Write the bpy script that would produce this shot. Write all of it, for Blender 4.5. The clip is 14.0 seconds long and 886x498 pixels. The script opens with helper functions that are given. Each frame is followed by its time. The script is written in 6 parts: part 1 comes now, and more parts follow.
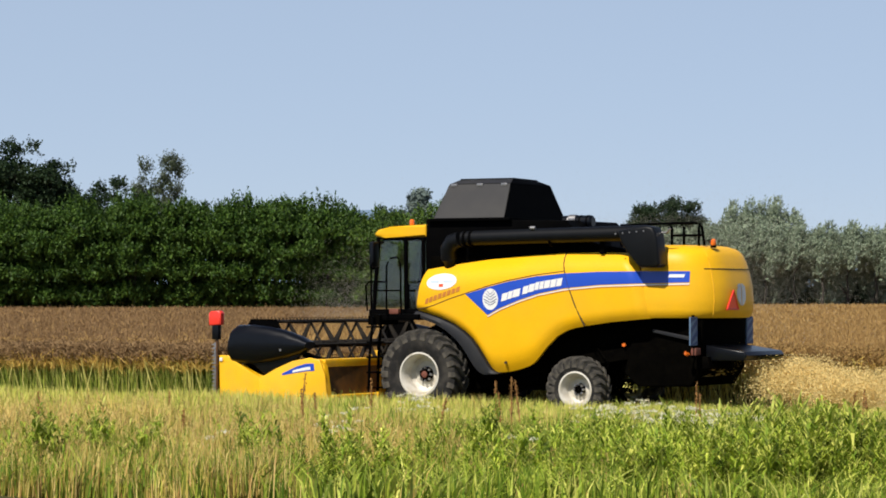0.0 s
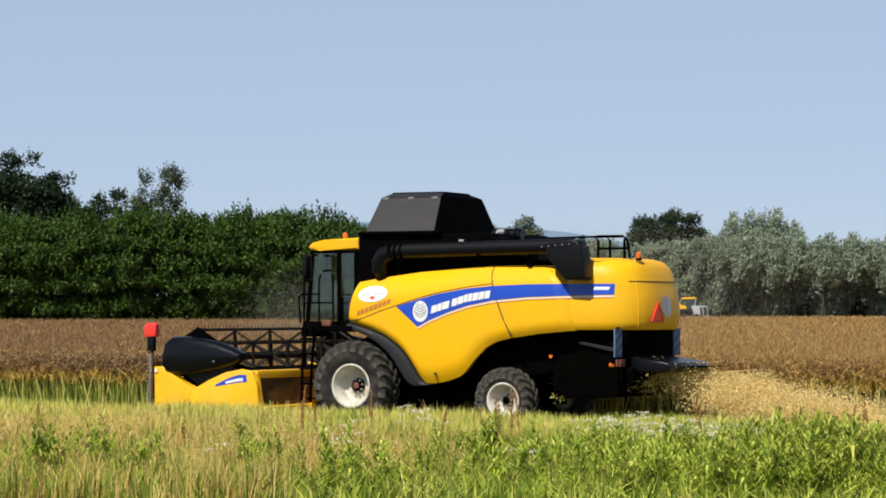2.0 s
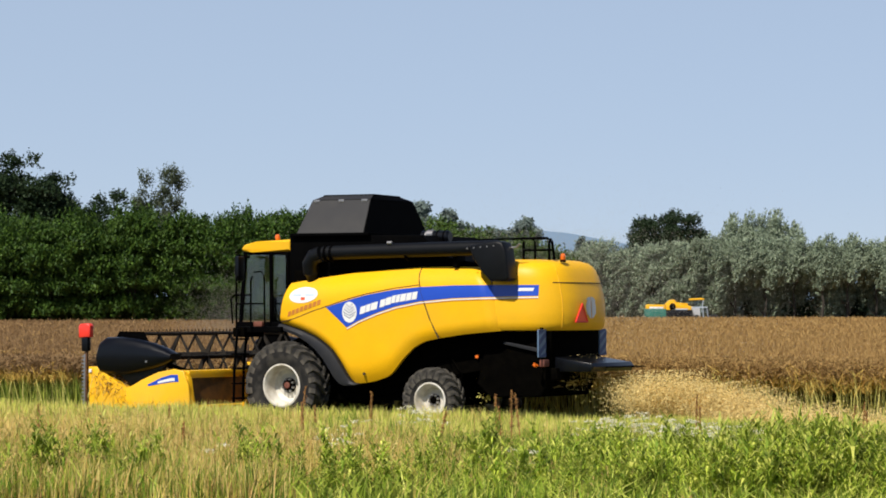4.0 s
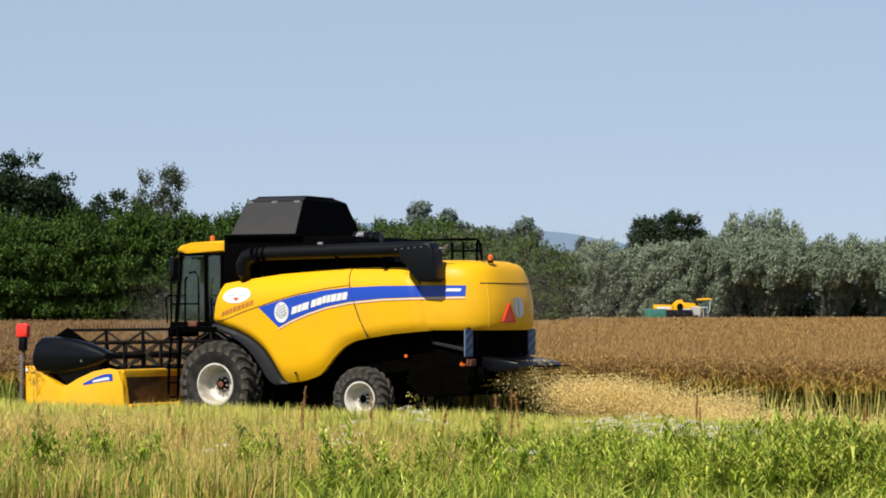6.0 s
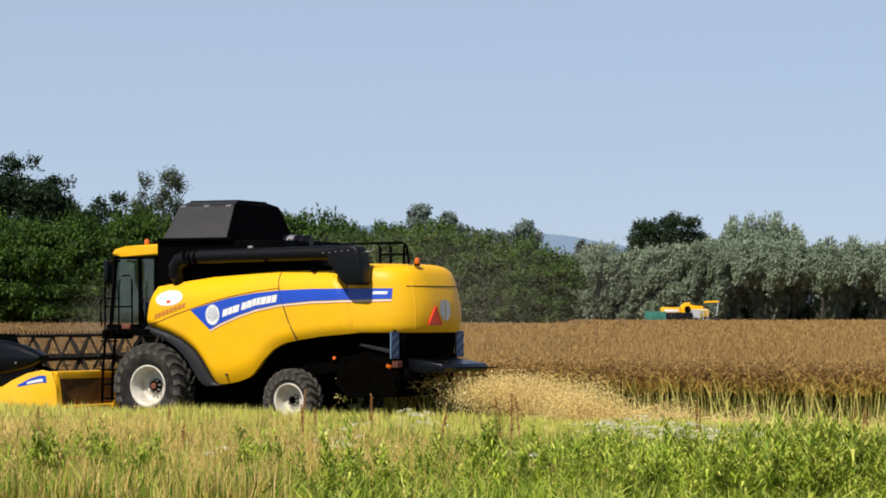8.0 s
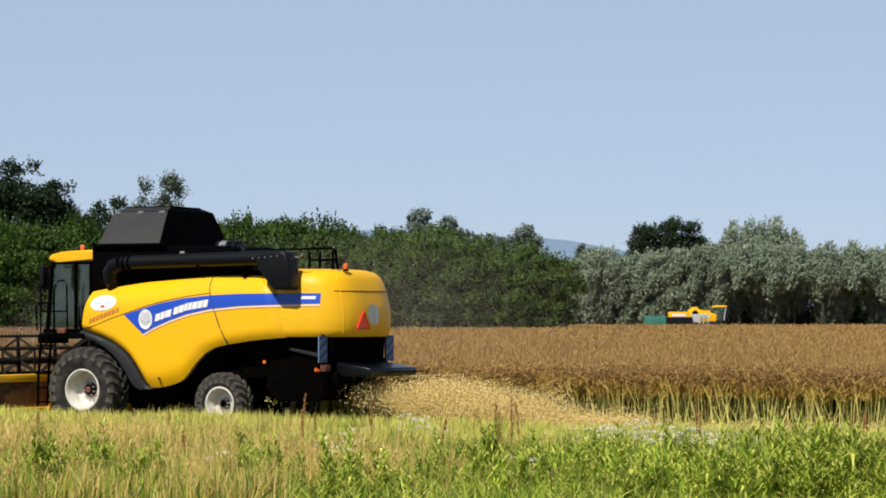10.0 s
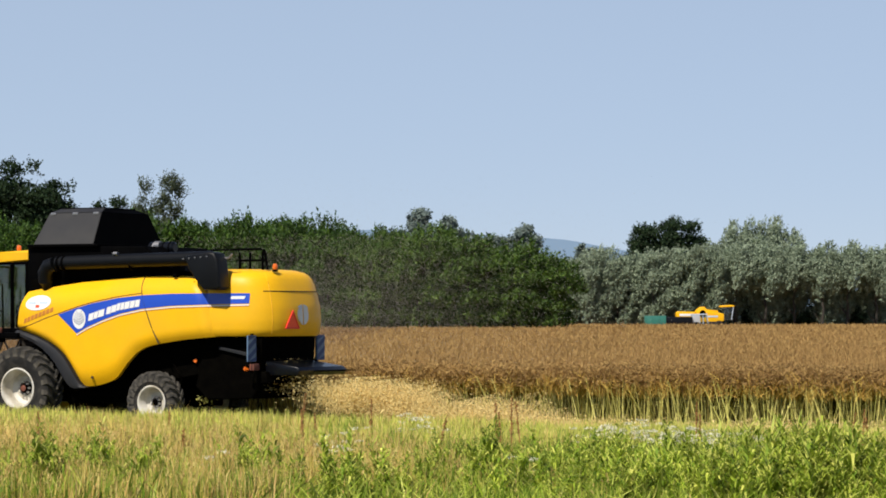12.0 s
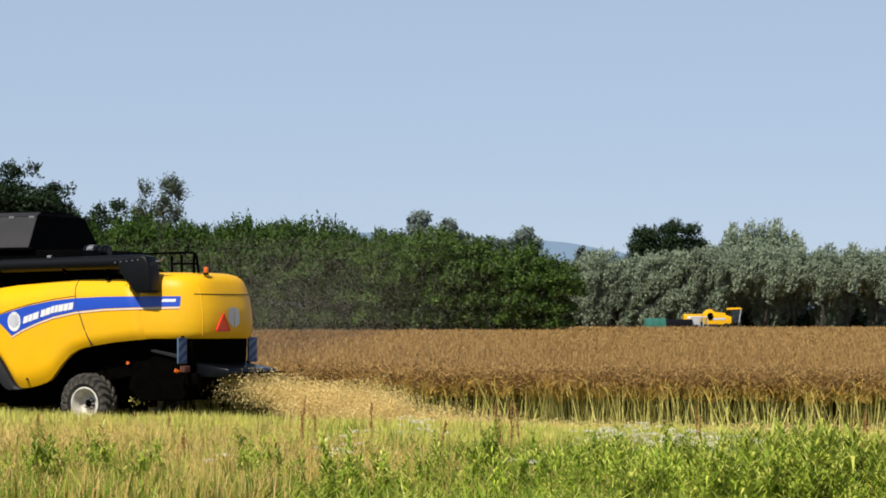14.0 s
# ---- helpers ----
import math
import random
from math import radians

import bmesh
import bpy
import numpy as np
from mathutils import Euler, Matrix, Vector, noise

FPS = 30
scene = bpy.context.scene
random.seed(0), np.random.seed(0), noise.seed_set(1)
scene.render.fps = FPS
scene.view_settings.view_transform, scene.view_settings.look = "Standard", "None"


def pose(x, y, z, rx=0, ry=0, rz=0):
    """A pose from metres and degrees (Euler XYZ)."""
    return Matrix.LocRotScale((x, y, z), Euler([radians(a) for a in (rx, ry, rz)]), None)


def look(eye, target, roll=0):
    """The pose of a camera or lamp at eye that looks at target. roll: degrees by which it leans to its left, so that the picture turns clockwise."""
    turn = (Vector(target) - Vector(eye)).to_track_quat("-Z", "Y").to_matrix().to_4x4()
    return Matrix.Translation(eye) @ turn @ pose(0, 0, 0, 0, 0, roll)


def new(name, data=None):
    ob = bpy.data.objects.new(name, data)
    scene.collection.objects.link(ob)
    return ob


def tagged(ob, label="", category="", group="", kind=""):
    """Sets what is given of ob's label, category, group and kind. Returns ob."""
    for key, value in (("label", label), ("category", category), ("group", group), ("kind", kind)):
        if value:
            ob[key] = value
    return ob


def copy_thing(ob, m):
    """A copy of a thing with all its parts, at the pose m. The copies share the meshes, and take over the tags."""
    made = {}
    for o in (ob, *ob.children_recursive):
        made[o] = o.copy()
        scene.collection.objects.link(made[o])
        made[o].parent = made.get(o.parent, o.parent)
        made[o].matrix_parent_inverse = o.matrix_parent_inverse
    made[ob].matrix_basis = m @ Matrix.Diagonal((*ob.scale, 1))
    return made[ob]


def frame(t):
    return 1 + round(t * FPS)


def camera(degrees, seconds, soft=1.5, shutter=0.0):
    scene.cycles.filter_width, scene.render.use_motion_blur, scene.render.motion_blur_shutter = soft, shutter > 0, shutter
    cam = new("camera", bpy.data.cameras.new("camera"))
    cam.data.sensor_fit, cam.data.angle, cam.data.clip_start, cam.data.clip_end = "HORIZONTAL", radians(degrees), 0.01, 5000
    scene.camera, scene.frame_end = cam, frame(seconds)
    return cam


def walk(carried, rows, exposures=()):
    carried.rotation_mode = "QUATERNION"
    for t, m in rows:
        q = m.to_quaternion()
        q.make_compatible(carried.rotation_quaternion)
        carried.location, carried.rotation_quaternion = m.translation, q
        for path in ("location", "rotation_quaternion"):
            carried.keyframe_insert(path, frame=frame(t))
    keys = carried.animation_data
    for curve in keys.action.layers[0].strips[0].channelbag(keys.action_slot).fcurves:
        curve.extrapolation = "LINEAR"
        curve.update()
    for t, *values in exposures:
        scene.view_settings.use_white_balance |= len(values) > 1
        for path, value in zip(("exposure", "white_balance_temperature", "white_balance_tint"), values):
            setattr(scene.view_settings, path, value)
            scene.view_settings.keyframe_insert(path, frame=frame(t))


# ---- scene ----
# the camera stands on the road bank behind a long lens; only its tilt wavers
EYE_H = 2.5
FOCAL = 5000.0
cam = camera(math.degrees(2 * math.atan(784 / FOCAL)), 14.0, soft=1.8)
TILTS = [(0.0, 84.0), (0.5, 107.0), (1.0, 114.7), (1.5, 113.2), (2.0, 105.5), (2.5, 101.2), (3.0, 102.5), (3.7, 106.0), (4.6, 108.0),
         (5.5, 108.6), (6.0, 107.2), (6.5, 114.7), (7.0, 113.2), (7.5, 114.7), (8.0, 111.8), (8.7, 114.5), (9.6, 118.5),
         (10.5, 120.8), (11.0, 120.8), (11.5, 122.5), (12.0, 119.4), (12.5, 123.8), (13.0, 121.0), (13.5, 121.0), (14.0, 124.0)]
LIGHT = (0.13, 6400, 11)          # stops, kelvin and tint of the clip's picture
walk(cam, [(t, pose(0, 0, EYE_H, 90 + math.degrees(math.atan(d / FOCAL)), 0, 0)) for t, d in TILTS], [(0.0, *LIGHT), (14.0, *LIGHT)])

# ---- daylight: clear summer sky, sun high behind the left shoulder ----
SUN_TO = Vector((-0.235, -0.375, 0.53)).normalized()
world = bpy.data.worlds.new("world")
scene.world = world
world.use_nodes = True
wn = world.node_tree
sky = wn.nodes.new("ShaderNodeTexSky")
sky.sky_type = "NISHITA"
sky.sun_disc = False
sky.sun_elevation = math.asin(SUN_TO.z)
sky.sun_rotation = math.atan2(SUN_TO.x, SUN_TO.y)
sky.altitude = 3500
sky.air_density, sky.dust_density, sky.ozone_density = 0.95, 0.1, 3.6
haze = wn.nodes.new("ShaderNodeMix")
haze.data_type, haze.blend_type = "RGBA", "MULTIPLY"
haze.inputs[0].default_value = 1.0
haze.inputs[7].default_value = (1.12, 0.985, 1.06, 1)      # summer haze takes the green edge off the blue
wn.links.new(sky.outputs[0], haze.inputs[6])
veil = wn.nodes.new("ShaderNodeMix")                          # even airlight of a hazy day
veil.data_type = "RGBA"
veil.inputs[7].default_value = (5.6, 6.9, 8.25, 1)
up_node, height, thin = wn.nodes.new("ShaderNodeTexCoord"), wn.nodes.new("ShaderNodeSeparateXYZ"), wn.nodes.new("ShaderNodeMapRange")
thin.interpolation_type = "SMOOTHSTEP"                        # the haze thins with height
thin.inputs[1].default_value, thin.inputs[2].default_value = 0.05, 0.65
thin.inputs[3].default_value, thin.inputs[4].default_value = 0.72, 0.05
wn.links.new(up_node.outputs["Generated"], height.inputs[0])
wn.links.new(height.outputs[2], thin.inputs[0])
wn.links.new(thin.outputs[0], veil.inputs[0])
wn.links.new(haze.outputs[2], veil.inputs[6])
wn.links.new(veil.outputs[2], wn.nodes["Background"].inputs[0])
wn.nodes["Background"].inputs[1].default_value = 0.080
sun = new("sun", bpy.data.lights.new("sun", "SUN"))
sun.data.energy, sun.data.angle, sun.data.color = 5.0, radians(0.5), (1.0, 0.93, 0.82)
sun.matrix_world = look(SUN_TO * 100, (0, 0, 0))


# ---- materials ----
def material(name, base, rough=0.6, metal=0.0, vary=0.15, scale=6.0, fine=60.0, bump=0.0, coat=0.0, dust=None, dust_amount=0.0,
             leafy=0.0, ramp=None, emit=0.0, spec=0.5):
    """A surface with grain at two scales. ramp: colours picked per island; leafy: share of light let through."""
    m = bpy.data.materials.new(name)
    m.use_nodes = True
    n, l = m.node_tree.nodes, m.node_tree.links
    b = n["Principled BSDF"]
    b.inputs["Roughness"].default_value = rough
    b.inputs["Metallic"].default_value = metal
    b.inputs["Coat Weight"].default_value = coat
    b.inputs["Specular IOR Level"].default_value = spec
    co = n.new("ShaderNodeTexCoord")
    n1, n2 = n.new("ShaderNodeTexNoise"), n.new("ShaderNodeTexNoise")
    n1.inputs["Scale"].default_value, n2.inputs["Scale"].default_value = scale, fine
    n1.inputs["Detail"].default_value = 5
    for k in (n1, n2):
        l.new(co.outputs["Object"], k.inputs["Vector"])
    mix = n.new("ShaderNodeMath")
    mix.operation = "MULTIPLY_ADD"
    l.new(n1.outputs[0], mix.inputs[0])
    mix.inputs[1].default_value = 0.65
    half = n.new("ShaderNodeMath")
    half.operation = "MULTIPLY"
    l.new(n2.outputs[0], half.inputs[0])
    half.inputs[1].default_value = 0.35
    l.new(half.outputs[0], mix.inputs[2])
    val = n.new("ShaderNodeMapRange")
    l.new(mix.outputs[0], val.inputs[0])
    val.inputs[1].default_value, val.inputs[2].default_value = 0.3, 0.7
    val.inputs[3].default_value, val.inputs[4].default_value = 1 - vary, 1 + vary
    hsv = n.new("ShaderNodeHueSaturation")
    l.new(val.outputs[0], hsv.inputs["Value"])
    if ramp:
        g = n.new("ShaderNodeNewGeometry")
        r = n.new("ShaderNodeValToRGB")
        r.color_ramp.elements[0].color = (*ramp[0], 1)
        r.color_ramp.elements[1].color = (*ramp[-1], 1)
        for i, c in enumerate(ramp[1:-1]):
            r.color_ramp.elements.new((i + 1) / (len(ramp) - 1)).color = (*c, 1)
        l.new(g.outputs["Random Per Island"], r.inputs[0])
        l.new(r.outputs[0], hsv.inputs["Color"])
    else:
        hsv.inputs["Color"].default_value = (*base, 1)
    colour = hsv.outputs[0]
    if dust:
        d = n.new("ShaderNodeMix")
        d.data_type = "RGBA"
        r = n.new("ShaderNodeMapRange")
        n3 = n.new("ShaderNodeTexNoise")
        n3.inputs["Scale"].default_value, n3.inputs["Detail"].default_value = scale * 0.6, 6
        l.new(co.outputs["Object"], n3.inputs["Vector"])
        l.new(n3.outputs[0], r.inputs[0])
        r.inputs[1].default_value, r.inputs[2].default_value = 0.42, 0.68
        r.inputs[4].default_value = dust_amount
        l.new(r.outputs[0], d.inputs[0])
        l.new(colour, d.inputs[6])
        d.inputs[7].default_value = (*dust, 1)
        colour = d.outputs[2]
    l.new(colour, b.inputs["Base Color"])
    if bump:
        k = n.new("ShaderNodeBump")
        k.inputs["Strength"].default_value, k.inputs["Distance"].default_value = bump, 0.02
        l.new(mix.outputs[0], k.inputs["Height"])
        l.new(k.outputs[0], b.inputs["Normal"])
    if leafy:
        t = n.new("ShaderNodeBsdfTranslucent")
        l.new(colour, t.inputs[0])
        s = n.new("ShaderNodeMixShader")
        s.inputs[0].default_value = leafy
        l.new(b.outputs[0], s.inputs[1])
        l.new(t.outputs[0], s.inputs[2])
        l.new(s.outputs[0], n["Material Output"].inputs[0])
    if emit:
        l.new(colour, b.inputs["Emission Color"])
        b.inputs["Emission Strength"].default_value = emit
    return m


def glass_material(name, tint, gloss=0.17):
    """Tinted pane: mostly clear, partly mirroring the sky."""
    m = bpy.data.materials.new(name)
    m.use_nodes = True
    n, l = m.node_tree.nodes, m.node_tree.links
    g = n.new("ShaderNodeBsdfGlossy")
    g.inputs["Roughness"].default_value = 0.03
    g.inputs["Color"].default_value = (0.85, 0.9, 0.92, 1)
    t = n.new("ShaderNodeBsdfTransparent")
    t.inputs[0].default_value = (*tint, 1)
    s = n.new("ShaderNodeMixShader")
    s.inputs[0].default_value = gloss
    l.new(t.outputs[0], s.inputs[1])
    l.new(g.outputs[0], s.inputs[2])
    l.new(s.outputs[0], n["Material Output"].inputs[0])
    return m


DUST = (0.36, 0.29, 0.19)
M = {
    "yellow": material("yellow_paint", (0.87, 0.465, 0.005), 0.42, vary=0.05, scale=2.0, fine=25, spec=0.2, dust=(0.60, 0.37, 0.05), dust_amount=0.22),
    "yellow_flat": material("yellow_header_paint", (0.88, 0.475, 0.005), 0.4, vary=0.06, scale=3.0, dust=(0.55, 0.36, 0.08), dust_amount=0.3),
    "black": material("black_paint", (0.0016, 0.0016, 0.0018), 0.55, vary=0.3, scale=4, dust=(0.004, 0.0037, 0.003), dust_amount=0.25, spec=0.01),
    "plastic": material("black_plastic", (0.0025, 0.003, 0.0045), 0.30, vary=0.3, scale=5, spec=0.3),
    "satin": material("satin_black_auger_paint", (0.0035, 0.004, 0.0047), 0.46, vary=0.3, scale=5, spec=0.2),
    # grimy metal taken near black; deep shade under the machine is in its colour
    "grime": material("near_black_grimy_metal", (0.0018, 0.0016, 0.0013), 0.8, vary=0.5, scale=7, bump=0.3, dust=(0.0035, 0.003, 0.002), dust_amount=0.4, spec=0.008),
    # grey of the tank cover's sunlit side only
    "cover": material("lit_tank_cover", (0.026, 0.026, 0.027), 0.5, vary=0.12, scale=3, dust=(0.042, 0.04, 0.036), dust_amount=0.5, spec=0.3),
    "fender": material("grey_rubber_fender", (0.014, 0.015, 0.018), 0.6, vary=0.15, scale=5, dust=(0.03, 0.028, 0.026), dust_amount=0.4, spec=0.3),
    "tyre": material("dusty_tyre_rubber", (0.016, 0.0155, 0.015), 0.85, vary=0.25, scale=8, bump=0.2, dust=(0.075, 0.068, 0.056), dust_amount=0.6, spec=0.2),
    "lug": material("dusty_tread_rubber", (0.036, 0.034, 0.030), 0.9, vary=0.35, scale=9, bump=0.2, dust=(0.115, 0.103, 0.083), dust_amount=0.8, spec=0.2),
    "rim": material("off_white_rim_paint", (0.66, 0.63, 0.55), 0.5, vary=0.12, scale=6, dust=(0.34, 0.29, 0.20), dust_amount=0.8),
    # dark base that stands for the shade between the standing stalks
    "inner": material("stalk_shade_dark", (0.046, 0.046, 0.011), 0.9, vary=0.45, scale=5, fine=30, spec=0.1),
    "edge_green": material("green_crop_border", (0.15, 0.2, 0.03), 0.75, vary=0.2, ramp=[(0.06, 0.11, 0.010), (0.44, 0.48, 0.08), (0.18, 0.25, 0.028), (0.05, 0.085, 0.010)], leafy=0.1, spec=0.2),
    "reel": material("dusty_reel_paint", (0.012, 0.010, 0.008), 0.7, vary=0.3, scale=6, dust=(0.05, 0.04, 0.026), dust_amount=0.6, spec=0.2),
    "rust": material("rusty_hub", (0.16, 0.05, 0.03), 0.7, vary=0.3, scale=20),
    "steel": material("worn_steel", (0.35, 0.34, 0.33), 0.4, metal=0.8, vary=0.2, scale=10),
    "blue": material("blue_decal", (0.012, 0.07, 0.50), 0.35, vary=0.04, scale=3, coat=0.3),
    "white": material("white_decal", (0.80, 0.80, 0.78), 0.4, vary=0.03, scale=4),
    "silver": material("silver_emblem", (0.55, 0.56, 0.55), 0.35, metal=0.3, vary=0.08, scale=8),
    "orange_decal": material("faded_orange_decal", (0.55, 0.20, 0.03), 0.5, vary=0.1),
    "gap": material("dark_panel_gap", (0.05, 0.028, 0.008), 0.8, vary=0.2),
    "red": material("red_reflector", (1.0, 0.085, 0.012), 0.4, vary=0.06, coat=0.4),
    "red_lamp": material("red_warning_lamp", (0.85, 0.045, 0.025), 0.35, vary=0.08, coat=0.3),
    "orange": material("orange_beacon", (0.80, 0.16, 0.015), 0.2, vary=0.1, coat=0.5),
    "navy": material("navy_board_stripe", (0.02, 0.05, 0.16), 0.5, vary=0.1),
    "pale": material("pale_board_stripe", (0.52, 0.60, 0.68), 0.5, vary=0.1),
    "board_blue": material("faded_blue_board", (0.11, 0.18, 0.28), 0.5, vary=0.12),
    "seat": material("brown_cab_trim", (0.16, 0.10, 0.05), 0.8, vary=0.2),
    # yellow trough darkened to ochre; its inner shade is put into the colour
    "auger": material("shaded_header_ochre", (0.09, 0.036, 0.004), 0.6, vary=0.3, scale=6, dust=(0.012, 0.007, 0.003), dust_amount=0.7),
    "glass": glass_material("tinted_cab_glass", (0.84, 0.89, 0.85), 0.06),
    "green": material("green_trailer_paint", (0.03, 0.17, 0.13), 0.5, vary=0.15, scale=1.5),
    "bark": material("grey_bark", (0.035, 0.030, 0.022), 0.9, vary=0.3, scale=3, bump=0.5),
    "soil": material("verge_soil", (0.060, 0.050, 0.022), 0.95, vary=0.35, scale=0.8, fine=14, bump=0.5, dust=(0.05, 0.075, 0.015), dust_amount=0.8, spec=0.2),
    "canopy": material("ripe_rape_canopy", (0.18, 0.108, 0.041), 0.95, vary=0.25, scale=0.35, fine=9, bump=0.6, dust=(0.24, 0.138, 0.060), dust_amount=0.6, spec=0.15),
    "pod": material("ripe_rape_pods", (0.2, 0.1, 0.05), 0.8, vary=0.2, scale=0.5, ramp=[(0.23, 0.134, 0.048), (0.375, 0.236, 0.086), (0.48, 0.318, 0.112), (0.30, 0.175, 0.062)], leafy=0.2, spec=0.2),
    # darker copy of the pods; the left side's lower brightness is in the colour
    "pod_dark": material("darker_rape_pods", (0.2, 0.1, 0.05), 0.85, vary=0.25, scale=0.5, ramp=[(0.15, 0.088, 0.040), (0.24, 0.150, 0.070), (0.31, 0.205, 0.096), (0.19, 0.110, 0.048)], leafy=0.15, spec=0.2),
    "stalk": material("rape_stalks", (0.3, 0.3, 0.1), 0.7, vary=0.15, scale=2, ramp=[(0.483, 0.46, 0.092), (0.897, 0.805, 0.253), (0.6325, 0.6095, 0.1495), (0.345, 0.276, 0.069)], leafy=0.1),
    "stubble": material("green_stubble", (0.2, 0.25, 0.06), 0.8, vary=0.2, scale=0.7, ramp=[(0.42, 0.50, 0.065), (0.68, 0.66, 0.13), (0.74, 0.63, 0.20), (0.36, 0.44, 0.055)], leafy=0.12, spec=0.2),
    "grass": material("dry_verge_grass", (0.2, 0.2, 0.05), 0.75, vary=0.25, scale=0.35, fine=3, ramp=[(0.324, 0.3888, 0.0432), (0.756, 0.5616, 0.1728), (0.7992, 0.648, 0.2376), (0.6912, 0.4104, 0.1404), (0.4536, 0.4752, 0.0648), (0.5184, 0.2808, 0.0972), (0.1944, 0.2484, 0.0324)], leafy=0.12, spec=0.2),
    "panicle": material("ripe_grass_seed", (0.4, 0.25, 0.13), 0.85, vary=0.25, scale=0.6, ramp=[(0.56, 0.42, 0.14), (0.72, 0.59, 0.21), (0.50, 0.30, 0.11), (0.64, 0.52, 0.15)], leafy=0.15, spec=0.15),
    "green_grass": material("fresh_verge_grass", (0.1, 0.2, 0.03), 0.7, vary=0.2, scale=0.5, fine=4, ramp=[(0.042, 0.102, 0.006), (0.156, 0.264, 0.018), (0.432, 0.492, 0.06), (0.072, 0.144, 0.0096), (0.288, 0.348, 0.0408)], leafy=0.12, spec=0.25),
    "weed": material("leafy_weed_green", (0.08, 0.16, 0.02), 0.6, vary=0.5, scale=2.0, ramp=[(0.146, 0.244, 0.016), (0.321, 0.434, 0.035), (0.758, 0.759, 0.160), (0.073, 0.136, 0.009), (0.496, 0.570, 0.064), (0.117, 0.203, 0.013)], leafy=0.25, spec=0.3),
    "dock": material("brown_dock_seed", (0.14, 0.055, 0.022), 0.85, vary=0.3, ramp=[(0.24, 0.105, 0.030), (0.40, 0.21, 0.060), (0.30, 0.14, 0.042)]),
    "bloom": material("white_umbel", (0.80, 0.77, 0.58), 0.8, vary=0.15, leafy=0.15),
    "chaff": material("pale_straw_chaff", (0.6, 0.47, 0.2), 0.85, vary=0.15, ramp=[(0.76, 0.57, 0.22), (0.86, 0.70, 0.32), (0.80, 0.63, 0.26)], leafy=0.3, spec=0.15),
    "dust": material("hanging_field_dust", (0.38, 0.365, 0.30), 0.95, vary=0.2, spec=0.05),
    "twig": material("golden_rape_branches", (0.42, 0.27, 0.06), 0.8, vary=0.2, ramp=[(0.520, 0.312, 0.054), (0.702, 0.494, 0.102), (0.442, 0.221, 0.042)]),
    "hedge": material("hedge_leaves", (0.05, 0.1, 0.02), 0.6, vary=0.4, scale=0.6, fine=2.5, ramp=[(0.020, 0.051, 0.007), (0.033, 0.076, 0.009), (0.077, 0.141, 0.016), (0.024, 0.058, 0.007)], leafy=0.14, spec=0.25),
    # hedge leaves again, brightened for the paler light on the right-hand end
    "hedge_lit": material("brightened_hedge_leaves", (0.05, 0.1, 0.02), 0.6, vary=0.4, scale=0.6, fine=2.5, ramp=[(0.0281, 0.0628, 0.0108), (0.0454, 0.0931, 0.013), (0.1061, 0.1732, 0.0238), (0.0325, 0.0714, 0.0108)], leafy=0.14, spec=0.25),
    "oak": material("dark_oak_leaves", (0.03, 0.06, 0.02), 0.6, vary=0.25, scale=0.25, fine=1.5, ramp=[(0.014, 0.030, 0.012), (0.022, 0.044, 0.016), (0.038, 0.065, 0.022)], leafy=0.2, spec=0.25),
    "ash": material("grey_green_leaves", (0.07, 0.09, 0.05), 0.6, vary=0.25, scale=0.25, ramp=[(0.05, 0.07, 0.038), (0.085, 0.11, 0.06), (0.12, 0.14, 0.08)], leafy=0.25, spec=0.25),
    "willow": material("silver_willow_leaves", (0.15, 0.19, 0.13), 0.6, vary=0.35, scale=0.4, ramp=[(0.1512, 0.1966, 0.1253), (0.216, 0.2722, 0.1782), (0.378, 0.4428, 0.3078), (0.1836, 0.2354, 0.1512)], leafy=0.25, spec=0.3),
    # blue-grey haze of the distance is mixed into these leaf colours
    "far_tree": material("hazed_tree_leaves", (0.07, 0.10, 0.075), 0.8, vary=0.2, scale=0.1, ramp=[(0.119, 0.1568, 0.14), (0.175, 0.217, 0.189)], leafy=0.15, spec=0.1),
}


# distance haze over the hills is put in as a blue glow
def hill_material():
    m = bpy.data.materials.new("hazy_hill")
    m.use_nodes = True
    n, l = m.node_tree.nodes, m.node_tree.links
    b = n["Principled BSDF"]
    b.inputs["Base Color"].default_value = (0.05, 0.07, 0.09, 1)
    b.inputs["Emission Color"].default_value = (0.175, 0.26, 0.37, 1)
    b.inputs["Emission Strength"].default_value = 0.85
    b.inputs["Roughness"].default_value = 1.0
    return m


M["hill"] = hill_material()


# ---- mesh helpers ----
def part(name, bm, mat, parent=None, label=""):
    """One mesh object from a bmesh, under a thing or a part."""
    me = bpy.data.meshes.new(name)
    bmesh.ops.recalc_face_normals(bm, faces=bm.faces[:])
    bm.to_mesh(me)
    bm.free()
    me.materials.append(M[mat])
    for p in me.polygons:
        p.use_smooth = True
    me.set_sharp_from_angle(angle=radians(38))
    ob = new(name, me)
    ob.parent = parent
    if label:
        ob["label"] = label
    return ob


def empty(name, m, label, category, group="", kind=""):
    ob = new(name)
    ob.empty_display_size = 0.5
    ob.matrix_basis = m
    return tagged(ob, label, category, group, kind)


